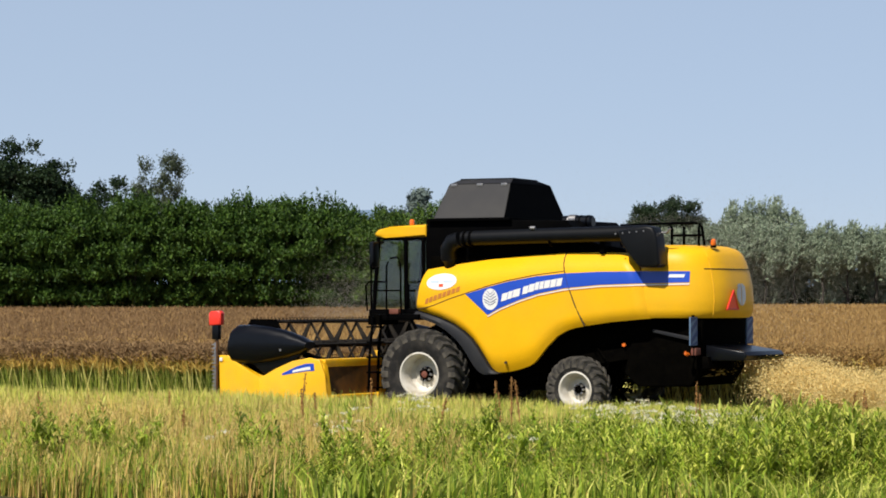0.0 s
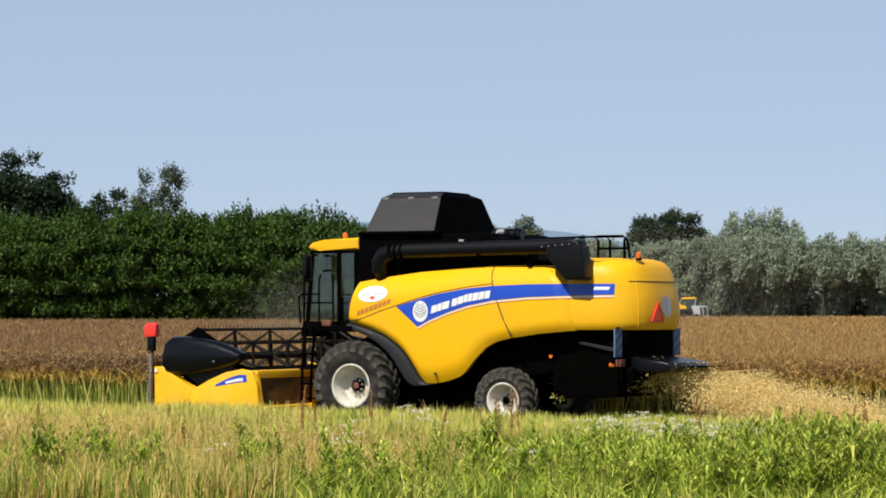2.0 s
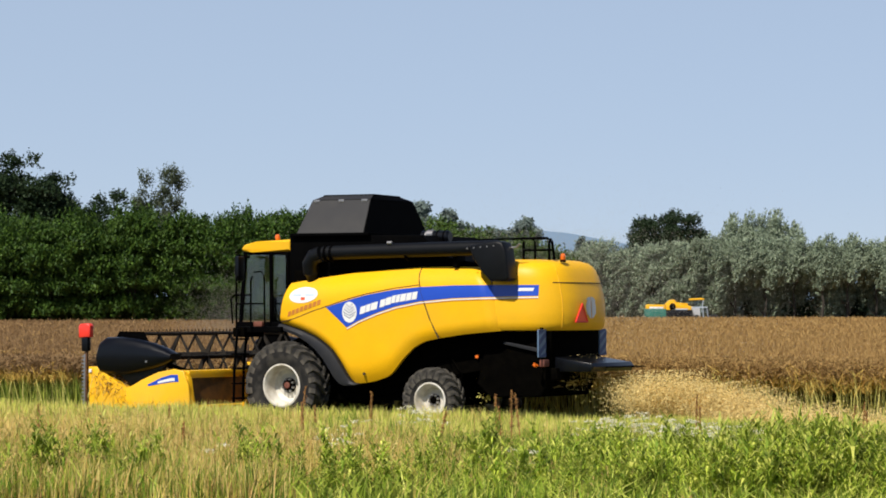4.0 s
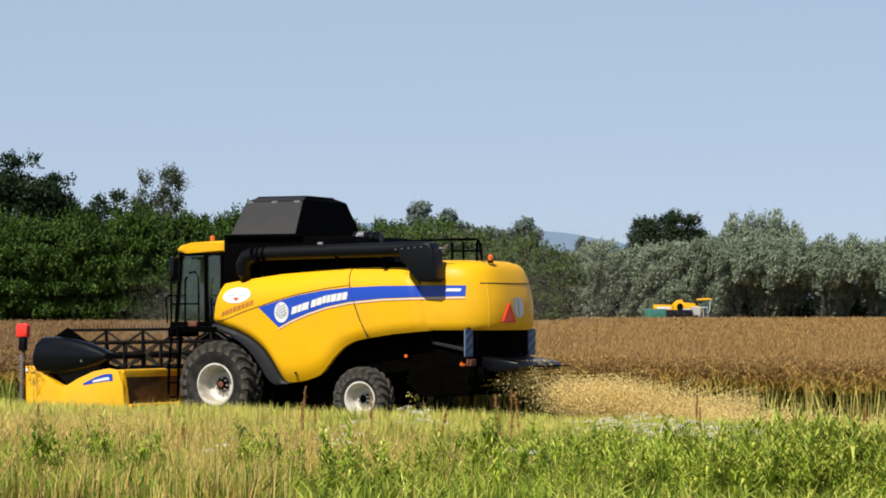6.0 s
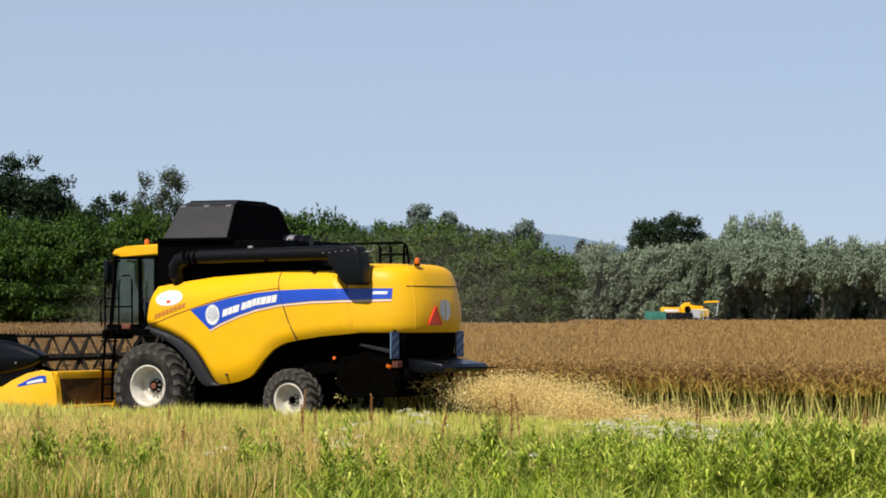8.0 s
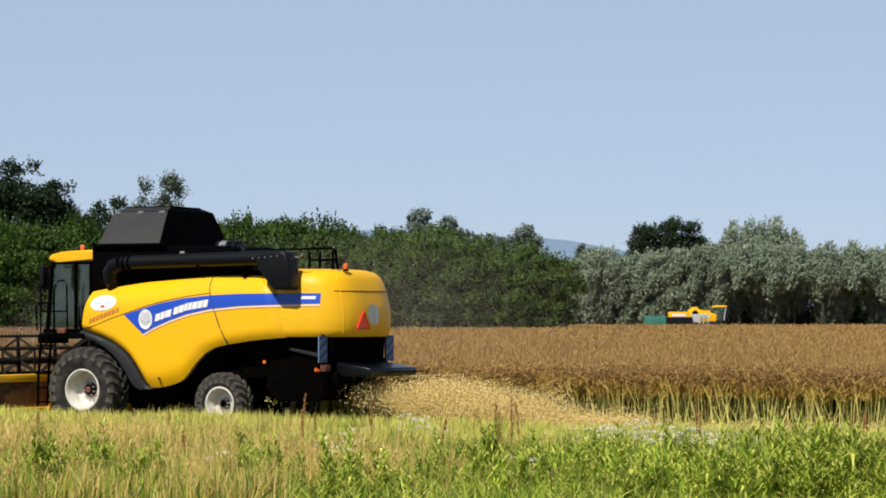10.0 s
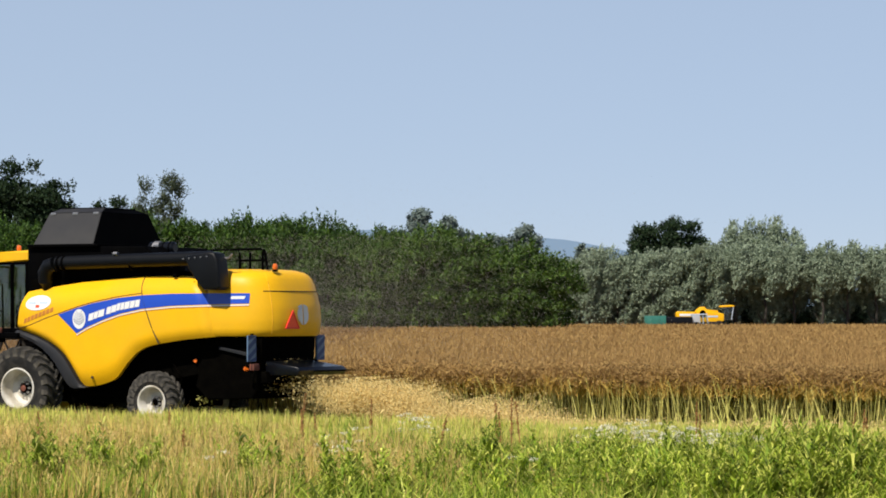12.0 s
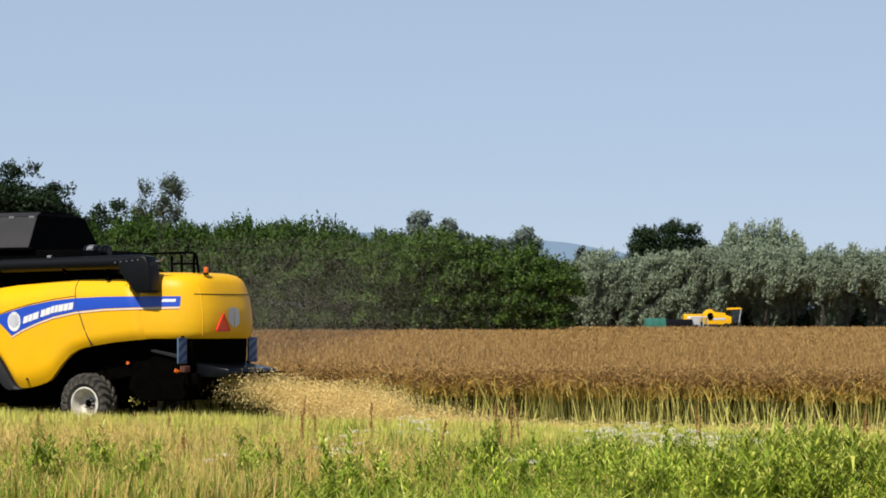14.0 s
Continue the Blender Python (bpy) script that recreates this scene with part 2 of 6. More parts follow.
def sheet_mesh(name, verts, faces, mat):
    """A big joined mesh from numpy arrays."""
    me = bpy.data.meshes.new(name)
    verts, faces = np.asarray(verts, dtype=np.float32), np.asarray(faces, dtype=np.int32)
    k = faces.shape[1]
    me.vertices.add(len(verts))
    me.vertices.foreach_set("co", verts.ravel())
    me.loops.add(faces.size)
    me.loops.foreach_set("vertex_index", faces.ravel())
    me.polygons.add(len(faces))
    me.polygons.foreach_set("loop_start", np.arange(0, faces.size, k, dtype=np.int32))
    me.update(calc_edges=True)
    me.materials.append(M[mat])
    return me


def add_box(bm, lo, hi, bevel=0.0):
    r = bmesh.ops.create_cube(bm, size=1.0)
    lo, hi = Vector(lo), Vector(hi)
    for v in r["verts"]:
        v.co = Vector([lo[i] + (v.co[i] + 0.5) * (hi[i] - lo[i]) for i in range(3)])
    if bevel:
        es = list({e for v in r["verts"] for e in v.link_edges})
        bmesh.ops.bevel(bm, geom=es, offset=bevel, segments=2, affect="EDGES", profile=0.6)
    return bm


def box(lo, hi, bevel=0.02):
    return add_box(bmesh.new(), lo, hi, bevel)


def add_tube(bm, pts, radius, sides=8, cap=True):
    """A round bar along a line of points; radius may be a list."""
    pts = [Vector(p) for p in pts]
    rad = radius if isinstance(radius, (list, tuple)) else [radius] * len(pts)
    rings = []
    for i, p in enumerate(pts):
        d = (pts[min(i + 1, len(pts) - 1)] - pts[max(i - 1, 0)]).normalized()
        up = Vector((0, 0, 1)) if abs(d.z) < 0.9 else Vector((1, 0, 0))
        a = d.cross(up).normalized()
        b = d.cross(a)
        rings.append([bm.verts.new(p + (a * math.cos(2 * math.pi * k / sides) + b * math.sin(2 * math.pi * k / sides)) * rad[i]) for k in range(sides)])
    for r0, r1 in zip(rings, rings[1:]):
        for k in range(sides):
            bm.faces.new((r0[k], r0[(k + 1) % sides], r1[(k + 1) % sides], r1[k]))
    if cap:
        bm.faces.new(rings[0])
        bm.faces.new(list(reversed(rings[-1])))
    return bm


def tube(pts, radius, sides=8):
    return add_tube(bmesh.new(), pts, radius, sides)


def add_prism(bm, outline, y0, y1, bevel=0.0):
    """An outline in x, z made solid from y0 to y1."""
    a = [bm.verts.new((x, y0, z)) for x, z in outline]
    b = [bm.verts.new((x, y1, z)) for x, z in outline]
    fs = [bm.faces.new(a), bm.faces.new(list(reversed(b)))]
    n = len(a)
    for i in range(n):
        fs.append(bm.faces.new((a[i], b[i], b[(i + 1) % n], a[(i + 1) % n])))
    if bevel:
        es = [e for f in fs[:2] for e in f.edges]
        bmesh.ops.bevel(bm, geom=es, offset=bevel, segments=3, affect="EDGES", profile=0.5)
    return bm


def prism(outline, y0, y1, bevel=0.0):
    return add_prism(bmesh.new(), outline, y0, y1, bevel)


def lathe(profile, sides=40, closed=False):
    """A profile of (radius, y) turned round the y axis."""
    bm = bmesh.new()
    rings = []
    for r, y in profile:
        rings.append([bm.verts.new((r * math.cos(2 * math.pi * k / sides), y, r * math.sin(2 * math.pi * k / sides))) for k in range(sides)])
    pairs = list(zip(rings, rings[1:])) + ([(rings[-1], rings[0])] if closed else [])
    for r0, r1 in pairs:
        for k in range(sides):
            bm.faces.new((r0[k], r0[(k + 1) % sides], r1[(k + 1) % sides], r1[k]))
    return bm


def along(pts, n):
    """n points evenly along a broken line, smoothed."""
    p = np.array(pts, dtype=float)
    s = np.r_[0, np.cumsum(np.linalg.norm(np.diff(p, axis=0), axis=1))]
    u = np.linspace(0, s[-1], n)
    return np.stack([np.interp(u, s, p[:, k]) for k in range(p.shape[1])], 1)


# ---- the lie of the land ----
YAW = 150.88                       # heading of the harvester, from +x
FW = Vector((math.cos(radians(YAW)), math.sin(radians(YAW))))
LF = Vector((-FW.y, FW.x))         # its left, towards the road
START = Vector((3.30, 57.02))      # rear axle's middle at 0 s
HALF = 3.15                        # half of the header's cut
HEADER_X = 7.0                     # cutter bar ahead of the rear axle
CROP_H = 1.33


def ground_z(x, y):
    """Height of the ground: flat field, low bank towards the road."""
    bank = np.interp(y, [-60, 0, 26, 40, 46.5, 51.0, 54.0], [1.0, 0.9, 0.62, 0.56, 0.52, 0.06, 0.0])
    return bank * np.clip(0.98 - 0.05 * x, 0.5, 1.4) + 0.02 * np.sin(x * 1.7 + y * 0.9) * (bank > 0.01)


def field_axes(x, y):
    """Distance ahead of the rear axle's start and to the left of its line."""
    dx, dy = x - START.x, y - START.y
    return dx * FW.x + dy * FW.y, dx * LF.x + dy * LF.y


def build_ground():
    xs = np.r_[-4000, -1500, -500, -150, -60, np.arange(-30, 30.1, 1.0), 60, 150, 500, 1500, 4000]
    ys = np.r_[-500, -60, 0, 15, np.arange(24, 60.1, 1.0), 70, 90, 130, 200, 320, 600, 1200, 4800]
    gx, gy = np.meshgrid(xs, ys)
    v = np.stack([gx.ravel(), gy.ravel(), ground_z(gx, gy).ravel()], 1)
    nx = len(xs)
    i = (np.arange(len(ys) - 1)[:, None] * nx + np.arange(nx - 1)[None]).ravel()
    me = sheet_mesh("ground", v, np.stack([i, i + 1, i + nx + 1, i + nx], 1), "soil")
    tagged(new("ground", me), "brown field soil with a low grassy bank", "ground", kind="structure")


build_ground()


# ---- joined vegetation ----
def blades(rng, x, y, z, height, width, lean, mat, name, bend=0.4, way=None):
    """Bent grass blades: five points, three faces each."""
    n = len(x)
    a = rng.uniform(0, 2 * np.pi, n)
    la = rng.uniform(0, 2 * np.pi, n) if way is None else way + rng.normal(0, 0.7, n)
    tilt = (rng.normal(0, lean, n) if way is None else np.abs(rng.normal(lean * 0.6, lean * 0.7, n))) * height
    ca, sa = np.cos(a) * width / 2, np.sin(a) * width / 2
    lx, ly = np.cos(la) * tilt, np.sin(la) * tilt
    root = np.stack([x, y, z], 1)
    side = np.stack([ca, sa, 0 * ca], 1)
    mid = root + np.stack([lx * bend, ly * bend, height * 0.58], 1)
    tip = root + np.stack([lx, ly, height], 1)
    v = np.stack([root - side, root + side, mid + side * 0.75, mid - side * 0.75, tip], 1).reshape(-1, 3)
    b = np.arange(n) * 5
    f = np.concatenate([np.stack([b, b + 1, b + 2], 1), np.stack([b, b + 2, b + 3], 1), np.stack([b + 3, b + 2, b + 4], 1)])
    return new(name, sheet_mesh(name, v, f, mat))


def clumps(rng, x, y, per, spread):
    """Places of blades that grow in tufts round each given place."""
    n = len(x)
    k = np.repeat(np.arange(n), per)
    return x[k] + rng.normal(0, spread, n * per), y[k] + rng.normal(0, spread, n * per), k


def flakes(rng, centre, size, stretch, mat, name, up=0.0, face=None):
    """Small leaf-like faces, one quad each, folded along the middle."""
    n = len(centre)
    d = rng.normal(size=(n, 3))
    d[:, 2] += up
    if face is not None:
        d -= face * np.sum(d * face, axis=1)[:, None] * 0.85
    d /= np.linalg.norm(d, axis=1)[:, None]
    e = np.cross(d, rng.normal(size=(n, 3)) if face is None else face + rng.normal(0, 0.3, (n, 3)))
    e /= np.linalg.norm(e, axis=1)[:, None] + 1e-9
    size = np.broadcast_to(size, (n,))[:, None]
    d, e = d * size * stretch, e * size
    nrm = np.cross(d, e) / (size * stretch + 1e-9) * 0.25
    v = np.stack([centre - d, centre + e * 0.8 + nrm, centre + d, centre - e * 0.8 + nrm], 1).reshape(-1, 3)
    b = np.arange(n) * 4
    f = np.concatenate([np.stack([b, b + 1, b + 2], 1), np.stack([b, b + 2, b + 3], 1)])
    return sheet_mesh(name, v, f, mat)


def join_parts(rng, sets):
    """Vertices and triangles of several blade sets put together."""
    vs, fs, k = [], [], 0
    for v, f in sets:
        vs.append(v)
        fs.append(f + k)
        k += len(v)
    return np.concatenate(vs), np.concatenate(fs)


def slivers(rng, root, tip, width):
    """Thin three-cornered slivers from root to tip."""
    n = len(root)
    side = np.cross(tip - root, rng.normal(size=(n, 3)))
    side /= np.linalg.norm(side, axis=1)[:, None] + 1e-9
    side *= np.broadcast_to(width, (n,))[:, None] / 2
    v = np.stack([root - side, root + side, tip + side * 0.5, tip - side * 0.5], 1).reshape(-1, 3)
    b = np.arange(n) * 4
    return v, np.concatenate([np.stack([b, b + 1, b + 2], 1), np.stack([b, b + 2, b + 3], 1)])


def rape_plants(rng, x, y, pods, stems_name, pods_name, origin=(0, 0), low=0.74, pod="pod"):
    """Ripe rape plants: pale bare stems below, a tangle of brown pods on top."""
    n = len(x)
    h = rng.normal(CROP_H, 0.07, n)
    root = np.stack([x - origin[0], y - origin[1], np.zeros(n)], 1)
    top = root + np.stack([rng.normal(0, 0.21, n), rng.normal(0, 0.21, n), h * 0.86], 1)
    stems = [slivers(rng, root, root + (top - root) * 0.97, np.where(rng.uniform(0, 1, n) < 0.4, rng.uniform(0.016, 0.030, n), 0.007))]
    v, f = join_parts(rng, stems)
    s = new(stems_name, sheet_mesh(stems_name, v, f, "stalk"))
    k = 5
    frac = rng.uniform(low - 0.06, 0.98, (n, k))
    b0 = root[:, None] + (top - root)[:, None] * frac[..., None]
    b1 = b0 + np.stack([rng.normal(0, 0.11, (n, k)), rng.normal(0, 0.11, (n, k)), rng.uniform(0.08, 0.24, (n, k))], 2)
    v, f = slivers(rng, b0.reshape(-1, 3), b1.reshape(-1, 3), 0.011)
    t = new("branches", sheet_mesh("branches", v, f, "twig"))
    t.parent = s
    u = rng.beta(2.2, 1.6, (n, pods))
    at = root[:, None] + np.stack([rng.normal(0, 0.13, (n, pods)), rng.normal(0, 0.13, (n, pods)), h[:, None] * (low + (1.03 - low) * u)], 2)
    out = np.stack([rng.normal(0, 0.05, (n, pods)), rng.normal(0, 0.05, (n, pods)), rng.uniform(0.0, 0.08, (n, pods))], 2)
    v, f = slivers(rng, at.reshape(-1, 3), (at + out).reshape(-1, 3), rng.uniform(0.014, 0.026, n * pods))
    p = new(pods_name, sheet_mesh(pods_name, v, f, pod))
    return s, p


def standing(x, y):
    """True where the crop still stands at the clip's end, beyond the swath."""
    a, l = field_axes(x, y)
    return (l < -HALF) | ((a > HEADER_X + 12.6) & (l < HALF))


def seen_points(rng, n, y0, y1, margin=2.5):
    """Random places in the long wedge of field before the camera, denser near by."""
    u = rng.uniform(0, 1, n)
    y = 1 / ((1 - u) / y0 + u / y1)
    x = rng.uniform(-1, 1, n) * (0.16 * y + margin)
    return x, y


def build_crop():
    rng = np.random.default_rng(3)
    # a soft brown bed under the pods, outlined by the cut edge
    b = []
    b.append((160.0, 48.0))
    for a, l in ((-23.0, -HALF - 0.6), (HEADER_X + 12.9, -HALF - 0.6), (HEADER_X + 12.9, HALF - 0.5), (300, HALF - 0.5)):
        p = START + FW * a + LF * l
        b.append((p.x, p.y))
    bm = bmesh.new()
    near = along(b, 160)
    rows = []
    for t in (0, 0.004, 0.012, 0.03, 0.07, 0.15, 0.3, 0.6, 1.0):
        row = []
        for x, y in near:
            yy = y + (700 - y) * t
            lump = 0.10 * noise.noise((x * 0.35, yy * 0.18, 0.0)) if t else 0.0
            row.append(bm.verts.new((x, yy, CROP_H - 0.22 + lump - (0.12 if t == 0 else 0))))
        rows.append(row)
    for r0, r1 in zip(rows, rows[1:]):
        for i in range(len(r0) - 1):
            bm.faces.new((r0[i], r0[i + 1], r1[i + 1], r1[i]))
    # dark sheet behind the cut edge, painting the shade between the stalks
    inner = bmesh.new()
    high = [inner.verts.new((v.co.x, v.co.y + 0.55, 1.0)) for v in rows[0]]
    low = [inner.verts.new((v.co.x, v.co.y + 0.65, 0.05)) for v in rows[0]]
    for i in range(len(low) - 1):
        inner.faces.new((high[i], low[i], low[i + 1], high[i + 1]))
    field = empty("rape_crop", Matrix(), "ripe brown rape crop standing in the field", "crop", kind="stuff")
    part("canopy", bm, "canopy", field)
    part("stalk_shade", inner, "inner", field)
    # plants along the cut edges
    n = 7000
    a, l = rng.uniform(-16, HEADER_X + 12.6, n), -HALF - rng.gamma(1.1, 0.8, n)
    xs, ys = START.x + FW.x * a + LF.x * l, START.y + FW.y * a + LF.y * l
    s, p = rape_plants(rng, xs, ys, 24, "edge_stems", "edge_pods", low=0.72)
    s.parent = p.parent = field
    a, l = rng.uniform(HEADER_X + 12.6, HEADER_X + 24, 2600), HALF - rng.gamma(1.1, 0.8, 2600)
    xs, ys = START.x + FW.x * a + LF.x * l, START.y + FW.y * a + LF.y * l
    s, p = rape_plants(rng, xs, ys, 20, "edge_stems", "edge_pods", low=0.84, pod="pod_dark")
    s.parent = p.parent = field
    m = 3800
    a, l = rng.uniform(HEADER_X + 12.6, HEADER_X + 24, m), HALF - 0.2 - rng.gamma(1.0, 0.25, m)
    g = blades(rng, START.x + FW.x * a + LF.x * l, START.y + FW.y * a + LF.y * l, np.zeros(m), rng.uniform(0.85, 1.30, m), rng.uniform(0.014, 0.035, m), 0.12, "edge_green", "green_stalks")
    g.parent = field
    # pods over the wide field
    x, y = seen_points(rng, 400000, 56, 420)
    k = standing(x, y)
    x, y = x[k], y[k]
    grow = np.clip(y / 75.0, 0.9, 4.5)
    z = CROP_H - 0.13 + rng.normal(0, 0.075, len(x)) + 0.05 * np.sin(x * 0.9 + y * 0.31) * np.sin(y * 0.23 - x * 0.4)
    root = np.stack([x, y, z], 1)
    tip = root + np.stack([rng.normal(0, 0.028, len(x)) * grow, rng.normal(0, 0.028, len(x)) * grow, rng.uniform(0.04, 0.14, len(x)) * np.sqrt(grow)], 1)
    # the share of darker pods grows towards the left
    darker = rng.uniform(0, 1, len(x)) < np.clip((-x - 3.5) / 4.0, 0, 0.9)
    for name, mat, k in (("field_pods", "pod", ~darker), ("dark_pods", "pod_dark", darker)):
        v, f = slivers(rng, root[k], tip[k], (0.018 * grow)[k])
        ob = new(name, sheet_mesh(name, v, f, mat))
        ob.parent = field


build_crop()

SLICE = 0.6
SLICES = []                        # strips of crop that the header takes, with their distance ahead


def build_swath_crop():
    """The crop before the header, in strips as deep as one bite of the knife."""
    for i in range(21):
        rng = np.random.default_rng(100 + i)
        a0 = HEADER_X + 0.25 + i * SLICE
        n = 250
        a = rng.uniform(0, SLICE, n)
        l = HALF - 0.22 - np.where(rng.uniform(0, 1, n) < 0.55, rng.gamma(1.0, 0.4, n), rng.uniform(0, 2 * HALF, n))
        l = np.clip(l, -HALF, HALF)
        x, y = FW.x * a + LF.x * l, FW.y * a + LF.y * l
        base = START + FW * a0
        strip = empty("crop_strip", Matrix.Translation((base.x, base.y, 0)), "strip of ripe rape standing before the header", "crop", "uncut strips of rape", "stuff")
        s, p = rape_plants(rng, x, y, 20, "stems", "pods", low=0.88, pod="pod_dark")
        s.parent = p.parent = strip
        bm = bmesh.new()
        q = [FW * da + LF * dl for da, dl in ((0, HALF - 0.42), (SLICE, HALF - 0.42), (SLICE, -HALF), (0, -HALF))]
        up = [bm.verts.new((v.x, v.y, CROP_H - 0.15)) for v in q]
        lo = [bm.verts.new((v.x, v.y, CROP_H - 0.20)) for v in q]
        bm.faces.new(up)
        for j in range(4):
            bm.faces.new((up[j], up[(j + 1) % 4], lo[(j + 1) % 4], lo[j]))
        part("canopy", bm, "canopy", strip)
        # dark box inside the strip in place of shade among its stalks
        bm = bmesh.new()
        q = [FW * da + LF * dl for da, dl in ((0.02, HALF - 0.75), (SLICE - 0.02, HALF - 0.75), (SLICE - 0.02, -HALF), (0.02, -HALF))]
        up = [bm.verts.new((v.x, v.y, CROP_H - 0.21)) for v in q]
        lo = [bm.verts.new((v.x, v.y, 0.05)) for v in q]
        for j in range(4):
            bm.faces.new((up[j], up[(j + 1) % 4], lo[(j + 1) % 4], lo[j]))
        part("stalk_shade", bm, "inner", strip)
        m = 190
        a, l = rng.uniform(0, SLICE, m), HALF - 0.2 - rng.gamma(1.0, 0.22, m)
        g = blades(rng, FW.x * a + LF.x * l, FW.y * a + LF.y * l, np.zeros(m), rng.uniform(0.85, 1.30, m), rng.uniform(0.014, 0.035, m), 0.12, "edge_green", "green_stalks")
        g.parent = strip
        SLICES.append((strip, a0, base))


build_swath_crop()


# ---- trees ----
def leaf_cloud(rng, lobes, tufts, per, spread, size, stretch, mat, name, up=0.3, droop=0.0):
    """Leaves in small tufts over the outer parts of a crown's lobes."""
    w = np.array([lo[3] * lo[4] * lo[5] for lo in lobes]) ** 0.67
    pick = rng.choice(len(lobes), tufts, p=w / w.sum())
    lb = np.array(lobes)[pick]
    d = rng.normal(size=(tufts, 3))
    d /= np.linalg.norm(d, axis=1)[:, None]
    r = rng.beta(5, 1.3, tufts)[:, None] * rng.uniform(0.85, 1.12, tufts)[:, None]
    c = lb[:, :3] + d * lb[:, 3:6] * r
    c = np.repeat(c, per, 0) + rng.normal(0, spread, (tufts * per, 3)) * np.array([1, 1, 1 + 2 * droop])
    c[:, 2] = np.maximum(c[:, 2], 0.15)
    face = np.repeat(d * np.array([1, 1, 0.8]) + np.array([0, 0, 0.35]) + rng.normal(0, 0.25, (tufts, 3)), per, 0) + rng.normal(0, 0.35, (tufts * per, 3))
    face /= np.linalg.norm(face, axis=1)[:, None]
    return flakes(rng, c, size * rng.uniform(0.6, 1.3, len(c)), stretch, mat, name, up, face)


def spray_cloud(rng, lobes, twigs, per, length, size, stretch, mat, name, bias=(0, 0, 0.6), low=0.10):
    """Leaves set along short twigs that reach up and out of a crown's lobes; few hang on the undersides."""
    lb = np.array(lobes)
    w = (lb[:, 3] * lb[:, 4] * lb[:, 5]) ** 0.67
    lb = lb[rng.choice(len(lobes), twigs, p=w / w.sum())]
    d = rng.normal(size=(twigs, 3))
    d /= np.linalg.norm(d, axis=1)[:, None]
    flip = (d[:, 2] < -0.15) & (rng.uniform(0, 1, twigs) > low)
    d[flip, 2] *= -1
    base = lb[:, :3] + d * lb[:, 3:6] * rng.uniform(0.45, 1.0, twigs)[:, None] ** 0.5
    way = d * 0.6 + np.array(bias) + rng.normal(0, 0.28, (twigs, 3))
    way /= np.linalg.norm(way, axis=1)[:, None]
    ln = length * rng.uniform(0.6, 1.35, twigs)
    k = np.repeat(np.arange(twigs), per)
    f = np.tile((np.arange(per) + 0.5) / per, twigs) + rng.uniform(-0.5, 0.5, twigs * per) / per
    n = twigs * per
    c = base[k] + way[k] * (ln[k] * f)[:, None] + rng.normal(0, 1, (n, 3)) * (length * 0.14 * (1.15 - 0.7 * f))[:, None]
    c[:, 2] = np.maximum(c[:, 2], 0.15)
    ax = way[k] * 0.55 + rng.normal(0, 0.55, (n, 3))
    ax /= np.linalg.norm(ax, axis=1)[:, None]
    nr = d[k] * 0.38 + np.array([0, 0, 0.8]) + rng.normal(0, 0.42, (n, 3))
    side = np.cross(ax, nr)
    side /= np.linalg.norm(side, axis=1)[:, None] + 1e-9
    up = np.cross(side, ax)
    sz = (size * rng.uniform(0.65, 1.35, n) * (1.1 - 0.35 * f))[:, None]
    ax, side = ax * sz * stretch, side * sz
    v = np.stack([c - ax, c + side + up * sz * 0.2, c + ax, c - side + up * sz * 0.2], 1).reshape(-1, 3)
    b = np.arange(n) * 4
    return sheet_mesh(name, v, np.concatenate([np.stack([b, b + 1, b + 2], 1), np.stack([b, b + 2, b + 3], 1)]), mat)


def trunk_mesh(rng, height, radius, limbs, mat="bark"):
    bm = bmesh.new()
    k = 7
    lean = Vector((rng.normal(0, 0.03), rng.normal(0, 0.03), 1))
    line = [lean * (height * i / (k - 1)) + Vector((rng.normal(0, 0.04), rng.normal(0, 0.04), 0)) * i for i in range(k)]
    add_tube(bm, line, [radius * (1.25 if i == 0 else 1 - 0.85 * i / (k - 1)) for i in range(k)], 8)
    for _ in range(limbs):
        i = int(rng.integers(1, k - 1))
        s = line[i]
        a = rng.uniform(0, 2 * math.pi)
        ln = height * rng.uniform(0.2, 0.4)
        e = s + Vector((math.cos(a) * ln * 0.7, math.sin(a) * ln * 0.7, ln * 0.8))
        m = (s + e) / 2 + Vector((0, 0, -0.08 * ln))
        add_tube(bm, [s, m, e], [radius * 0.4, radius * 0.25, radius * 0.06], 6)
    return bm


def make_tree(name, seed, label, height, lobes, tufts, per, spread, size, stretch, leaf, radius=0.25, limbs=7, up=0.3, droop=0.0, group="", category="tree", place=None, spray=None):
    rng = np.random.default_rng(seed)
    t = empty(name, place or Matrix(), label, category, group)
    part("trunk", trunk_mesh(rng, height * 0.8, radius, limbs), "bark", t)
    if spray:
        c = new("crown", spray_cloud(rng, lobes, tufts, per, spread, size, stretch, leaf, "crown", spray))
    else:
        c = new("crown", leaf_cloud(rng, lobes, tufts, per, spread, size, stretch, leaf, "crown", up, droop))
    c.parent = t
    return t


